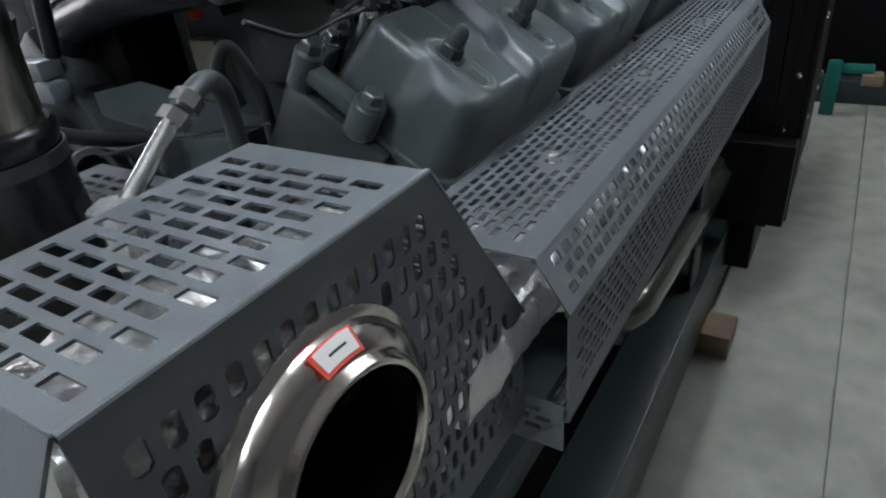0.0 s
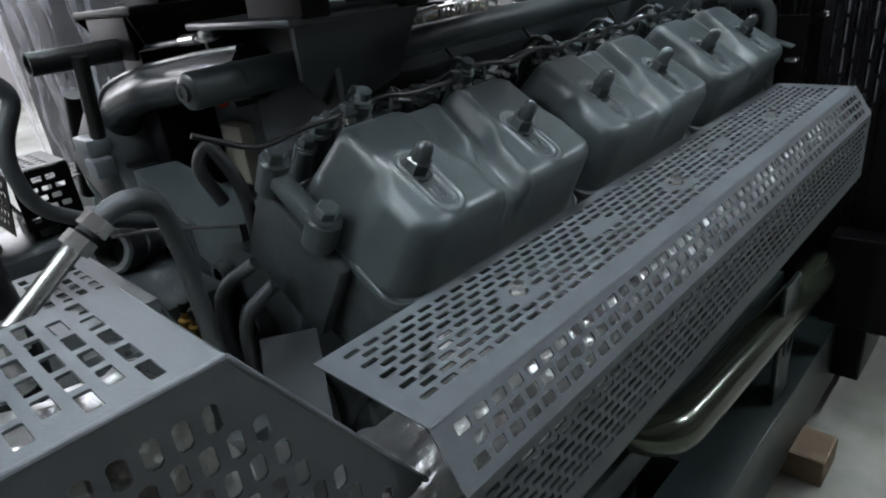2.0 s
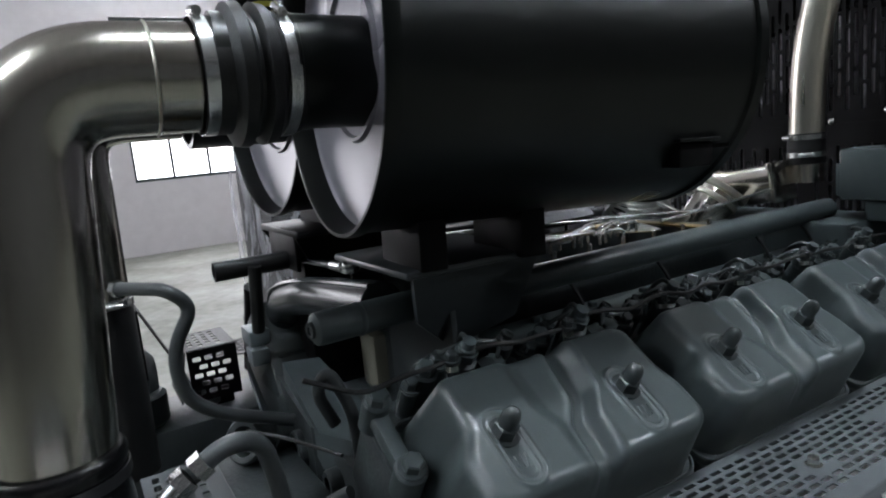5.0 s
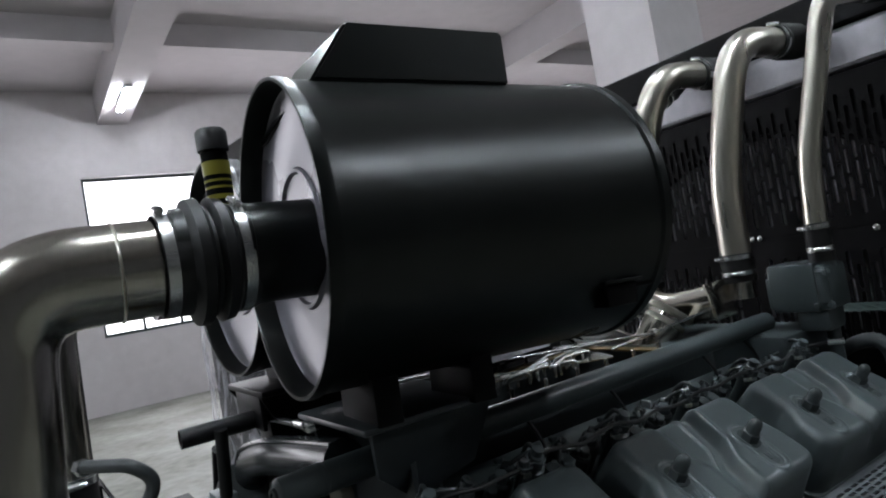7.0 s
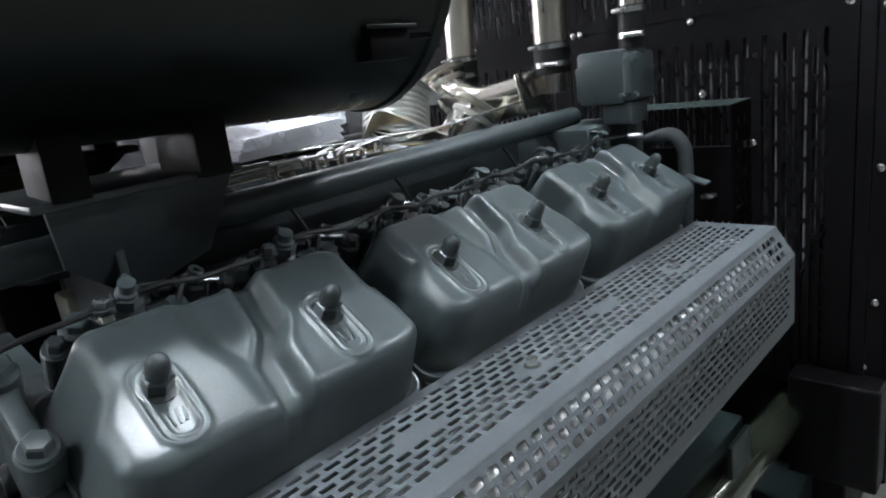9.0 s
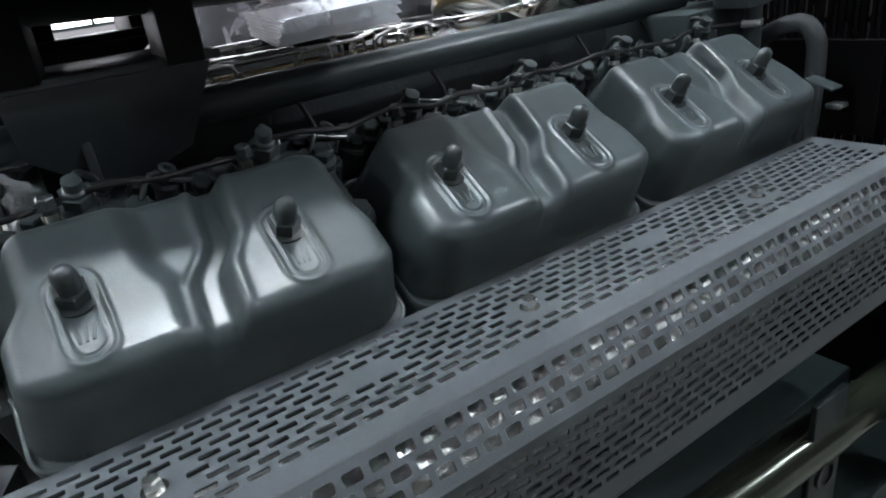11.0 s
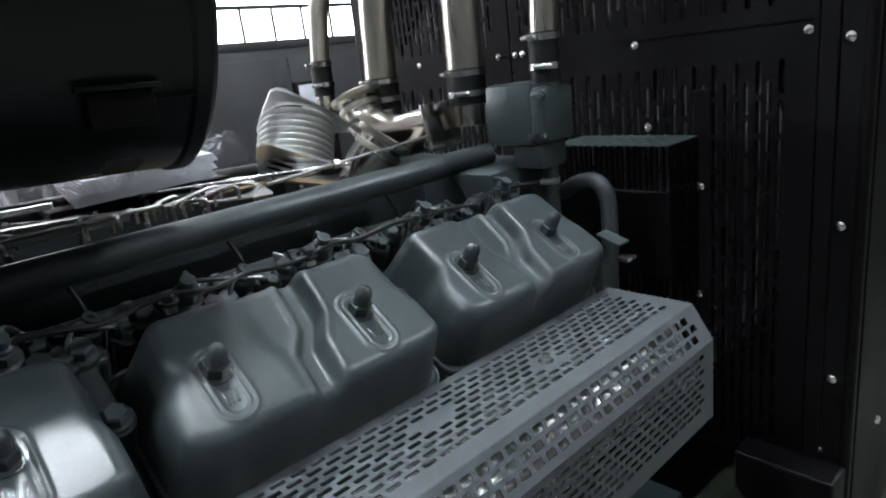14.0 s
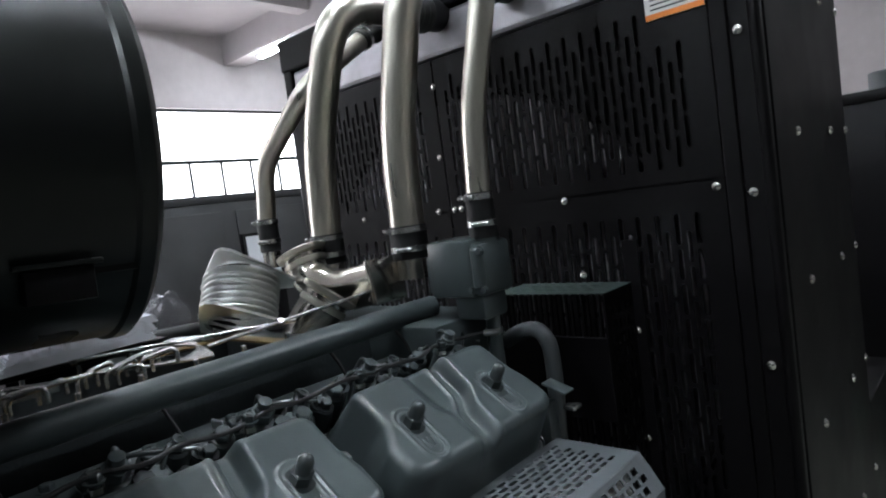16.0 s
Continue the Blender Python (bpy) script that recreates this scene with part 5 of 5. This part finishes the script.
gold = thing("brass_valve_pair", "pair of small brass valves with dark caps", "valve")
for k in range(2):
    x = -0.275 - 0.028 * k
    v = part("valve_body", lathe([(-0.05, 0.009), (-0.012, 0.009), (-0.010, 0.013), (0.002, 0.013), (0.004, 0.008), (0.012, 0.008)], (x, -0.172, 0.978), (0, 0, 1), 16), BRASS, gold)
    part("cap", cyl((x, -0.172, 0.990), (x, -0.172, 1.004), 0.0085, 14, 0.002), RUBBER, v)
part("manifold_block", box(-0.325, -0.255, -0.19, -0.155, 0.91, 0.945, 0.004), BRASS, gold)

ring = thing("pipe_elbow_end", "grey cast pipe elbow with an open round end", "pipe")
part("open_end", lathe([(0.05, 0.030), (0.0, 0.036), (-0.012, 0.038), (-0.016, 0.034), (-0.014, 0.025), (0.05, 0.023)], (-0.53, -0.165, 1.02), (-0.55, 0.75, -0.35), 32), CAST, ring)
part("bend", tube([(-0.545, -0.14, 1.01), (-0.58, -0.10, 0.98), (-0.60, -0.07, 0.90)], 0.034, 0.05, 24), CAST, ring)
gh = thing("breather_hose", "grey rubber hose looping down to the gear case", "hose")
part("hose", tube([(-0.62, -0.315, 1.295), (-0.5, -0.255, 1.300), (-0.5, -0.222, 1.268), (-0.5, -0.262, 1.20), (-0.5, -0.250, 1.125), (-0.5, -0.204, 1.09), (-0.5, -0.095, 1.045)], 0.0105, 0.05, 16, steps=9), HOSE, gh)
clampm = part("end_nut", lathe([(0, 0.009), (0, 0.014), (0.016, 0.014), (0.016, 0.009)], (-0.62, -0.315, 1.295), (0.9, 0.4, 0), 6), ZINC, gh, angle=30)
for k, pts in enumerate((((-0.20, -0.115, 1.06), (-0.24, -0.15, 1.03), (-0.245, -0.155, 0.93), (-0.22, -0.13, 0.80)), ((-0.17, -0.11, 1.04), (-0.205, -0.145, 1.0), (-0.205, -0.15, 0.90), (-0.18, -0.12, 0.78)),
                         ((-0.27, -0.10, 1.12), (-0.275, -0.12, 1.17), (-0.262, -0.105, 1.20), (-0.25, -0.08, 1.14), (-0.25, -0.078, 1.05)))):
    single("front_hose", tube(pts, 0.0085, 0.04, 16), HOSE, "grey hose curving down the front of the engine", "hose", "hoses at the front")
single("thin_wire", tube([(-0.50, -0.17, 1.05), (-0.36, -0.15, 1.085), (-0.20, -0.12, 1.11)], 0.0025, 0.05, 8), RUBBER, "thin black wire across the front of the engine", "wire")
arm = thing("shield_support", "grey flat support arm between the heads and the turbo shield", "bracket")
part("arm", plate_poly([(-0.165, -0.150, 0.985), (-0.120, -0.100, 0.990), (0.000, -0.175, 0.950), (0.018, -0.215, 0.940), (-0.035, -0.230, 0.940)], 0.030, (0, 0, 1)), BRACKET, arm)
part("bolt", hexbolt((-0.040, -0.098, 0.985), (0.2, -1, 0.2), 0.009, 0.009), GREY, arm, angle=30)

acc = thing("front_accessory_housing", "dark cast housing at the front of the engine", "housing")
part("body", box(-0.82, -0.13, -0.30, -0.075, 0.20, 0.90, 0.03), CAST, acc)
part("side_body", box(-1.06, -0.84, -0.42, -0.02, 0.20, 0.96, 0.03), CAST, acc)
part("side_pod", join(cyl((-0.90, -0.30, 0.96), (-0.90, -0.30, 1.03), 0.055, 28, 0.008), cyl((-0.93, -0.16, 0.96), (-0.93, -0.16, 1.0), 0.035, 24, 0.006)), CAST, acc)
part("pulley", lathe([(0, 0), (0, 0.10), (0.012, 0.10), (0.016, 0.088), (0.024, 0.088), (0.028, 0.10), (0.04, 0.10), (0.04, 0)], (-0.45, -0.30, 0.62), (0, -1, 0), 40), BLACK, acc)
part("filter_can", cyl((-0.28, -0.24, 0.88), (-0.28, -0.24, 0.96), 0.04, 28, 0.008), BLACK, acc)
part("top_ledge", box(-0.60, -0.34, -0.22, -0.09, 0.90, 0.985, 0.012), CAST, acc)

# compressor shield and the shields of the far bank
cs = thing("compressor_shield", "pale grey perforated sheet-metal shield beside the turbocharger", "heat shield")
part("top_panel", punched((-0.36, -0.335, 1.088), (1, 0, 0), (0, 1, 0), 0.20, 0.09, brick_rows(0.012, 0.19, 0.012, 0.085, 0.0225, 0.016, 0.0155, 0.0085)), SHEET, cs, smooth=False)
part("back_panel", punched((-0.36, -0.245, 1.088), (1, 0, 0), (0, 0.06, -0.20), 0.20, 0.2, brick_rows(0.012, 0.19, 0.05, 0.19, 0.0225, 0.016, 0.0155, 0.0085)), SHEET, cs, smooth=False)
part("side_panel", punched((-0.16, -0.335, 1.088), (0, 1, 0), (0, 0, -1), 0.09, 0.2, brick_rows(0.01, 0.08, 0.02, 0.19, 0.0225, 0.016, 0.0155, 0.0085)), SHEET, cs, smooth=False)
fl = thing("far_manifold_shield", "dark perforated shield along the far bank", "heat shield")
part("top_panel", punched((-1.06, -0.16, 1.05), (0, 1, 0), (1, 0, 0), 1.1, 0.13, brick_rows(0.02, 1.08, 0.014, 0.12, 0.0235, 0.0122, 0.017, 0.0066)), BLACK, fl, smooth=False)

# inside of the turbo shield: wrapped pipework
tw = thing("wrapped_turbo_pipe", "turbocharger pipe wrapped in bright crumpled foil", "pipe")
part("wrap", lumpy([(0.078, -0.555, 1.100), (0.078, -0.34, 1.095)], 0.066, 0.007, n=26, seed=21), FOIL, tw, angle=25)
part("wrap", lumpy([(0.095, -0.34, 1.04), (0.095, -0.22, 0.94)], 0.05, 0.007, n=16, seed=25), FOIL, tw, angle=25)
part("grey_joint", lumpy([(0.112, -0.300, 0.978), (0.112, -0.055, 0.960)], 0.046, 0.007, n=40, seed=31), FOIL, tw, "crumpled foil end between the shields", angle=25)

# black slotted shields of the far turbocharger
ft = thing("far_turbo_shield", "black slotted sheet-metal shield on the far turbocharger", "heat shield")
part("top_panel", punched((-1.02, -0.20, 1.10), (1, 0, 0), (0, 1, 0), 0.15, 0.10, brick_rows(0.010, 0.142, 0.010, 0.095, 0.0235, 0.018, 0.0165, 0.0100)), BLACK, ft, smooth=False)
part("front_panel", punched((-1.02, -0.201, 1.098), (1, 0, 0), (0, -0.02, -0.11), 0.15, 0.11, brick_rows(0.010, 0.142, 0.014, 0.105, 0.0235, 0.018, 0.0165, 0.0100)), BLACK, ft, smooth=False)
part("side_panel", punched((-0.869, -0.20, 1.098), (0, 1, 0), (0, 0, -1), 0.10, 0.11, brick_rows(0.010, 0.095, 0.014, 0.105, 0.0235, 0.018, 0.0165, 0.0100)), BLACK, ft, smooth=False)
part("foot", box(-1.0, -0.90, -0.19, -0.11, 0.70, 1.0, 0.01), BLACK, ft)
ftb = thing("far_turbo_box", "black slotted sheet-metal box over the far exhaust outlet", "heat shield")
part("top_panel", punched((-1.045, -0.515, 1.20), (1, 0, 0), (0, 1, 0), 0.157, 0.24, brick_rows(0.010, 0.149, 0.014, 0.228, 0.0262, 0.0178, 0.02, 0.0118)), BLACK, ftb, smooth=False)
part("back_panel", punched((-1.045, -0.275, 1.20), (1, 0, 0), (0, 0.08, -0.18), 0.157, 0.215, brick_rows(0.010, 0.149, 0.02, 0.20, 0.0262, 0.0178, 0.02, 0.0118)), BLACK, ftb, smooth=False)
part("inner_panel", box(-0.889, -0.886, -0.515, -0.275, 0.86, 1.198), BLACK, ftb)
part("housing", cyl((-0.97, -0.52, 1.02), (-0.97, -0.26, 1.0), 0.10, 28, 0.02), CAST, ftb)
part("support", box(-1.03, -0.90, -0.52, -0.24, 0.50, 0.93, 0.02), CAST, ftb)

# ---- around the base ----
leg = thing("radiator_strut", "grey steel strut plate with a round hole by the base frame", "strut")
part("plate", box(0.10, 0.112, 0.93, 1.03, 0.24, 0.62, 0.003), FRAMEPAINT, leg)
part("hole_ring", lathe([(0, 0.022), (0, 0.03), (0.004, 0.03), (0.004, 0.022)], (0.113, 0.98, 0.45), (1, 0, 0), 24), CAST, leg)
lp = thing("engine_mount_beam", "dark green mounting beam under the heat shield", "beam")
part("beam", box(-0.16, 0.02, -0.3, 1.25, 0.42, 0.50, 0.006), FRAMEPAINT, lp)
for y in (-0.1, 0.5, 1.1):
    part("post", box(-0.12, -0.04, y - 0.05, y + 0.05, 0.22, 0.42, 0.005), FRAMEPAINT, lp)
oilpan = single("oil_pan", box(AXIS - 0.28, AXIS + 0.28, -0.02, 1.1, 0.22, 0.34, 0.02), CAST, "dark cast oil pan under the engine", "oil pan")

# ---- other things in the hall ----
def crate(name, label, cat, x0, x1, y0, y1, z0, z1, mat, film=False):
    t = thing(name, label, cat, at=((x0 + x1) / 2, (y0 + y1) / 2, 0))
    inv = Matrix.Translation((-(x0 + x1) / 2, -(y0 + y1) / 2, 0))

    def put(n, bm, m, smooth=True):
        bm.transform(inv)
        return part(n, bm, m, t, smooth=smooth)

    put("body", box(x0, x1, y0, y1, z0, z1, 0.012), mat)
    put("base", box(x0 - 0.05, x1 + 0.05, y0 - 0.1, y1 + 0.1, 0.0, z0, 0.01), FRAMEPAINT)
    put("top_lip", box(x0 - 0.012, x1 + 0.012, y0 - 0.012, y1 + 0.012, z1 - 0.04, z1 + 0.012, 0.006), mat)
    for k in range(3):
        yy = y0 + (y1 - y0) * (k + 0.5) / 3
        put("panel", box(x1 + 0.001, x1 + 0.010, yy - (y1 - y0) * 0.14, yy + (y1 - y0) * 0.14, z0 + 0.08, z1 - 0.10, 0.003), mat)
    if film:
        bm = bmesh.new()
        n = 90
        cols = []
        for i in range(n + 1):
            f = i / n * 2
            if f < 1:
                x, y = x0 + (x1 - x0 + 0.03) * f, y0 - 0.03
            else:
                x, y = x1 + 0.03, y0 - 0.03 + (y1 - y0 + 0.06) * (f - 1)
            col = []
            for j in range(21):
                z = 0.25 + (z1 - 0.22) * j / 20
                w = 0.09 * noise.noise(Vector((x * 4, y * 4, z * 1.5))) + 0.05 * noise.noise(Vector((x * 14, y * 14, z * 3)))
                col.append(bm.verts.new((x + abs(w) + 0.01, y - abs(w) - 0.01, z)))
            cols.append(col)
        for a, c in zip(cols, cols[1:]):
            for j in range(20):
                bm.faces.new((a[j], c[j], c[j + 1], a[j + 1]))
        put("plastic_wrap", bm, FILM)
    return t


CANOPY = material("dark_grey_canopy_paint", (0.030, 0.029, 0.031), 0.5, 0.0, 0.3, 8, bump=0.2, bump_scale=120, rough_var=0.1)
crate("boxed_generator", "dark grey generator canopy standing on a base", "generator set", -4.6, -3.2, 1.7, 3.6, 0.25, 1.70, CANOPY)
crate("wrapped_stack", "stack of dark machine parts wrapped in clear plastic film", "stack", -4.9, -4.0, 0.85, 1.55, 0.2, 1.72, BLACK, True)
notice = single("white_notice", box(-2.98, -2.975, 2.30, 2.52, 1.16, 1.42), PAPERW, "plain white notice sheet on a stand", "notice", smooth=False)
ns = single("notice_stand", box(-3.02, -2.981, 2.28, 2.54, 0.0, 1.44, 0.004), BLACK, "black stand behind the notice sheet", "stand")
crate("dark_cabinet", "dark machine cabinet standing behind the radiator", "cabinet", -0.5, 1.1, 3.75, 4.9, 0.14, 1.70, BLACK)
cap2 = single("filler_neck", cyl((0.19, 3.9, 1.71), (0.19, 3.9, 1.80), 0.075, 28, 0.006), HOSE, "grey round filler neck on the cabinet", "filler neck")
trolley = thing("teal_trolley", "teal-painted steel trolley leg on the floor", "trolley")
part("leg", box(0.27, 0.34, 3.42, 3.48, 0.0, 0.30, 0.01), TEAL, trolley)
part("arm", box(0.27, 0.49, 3.43, 3.47, 0.235, 0.285, 0.01), TEAL, trolley)
part("foot", box(0.44, 0.54, 3.40, 3.50, 0.18, 0.24, 0.01), WOOD, trolley)
col = single("column", box(-4.0, -3.2, 5.0, 5.8, 0, CZ - 0.003), PLASTER, "square white plastered hall column", "column", kind="structure", smooth=False)
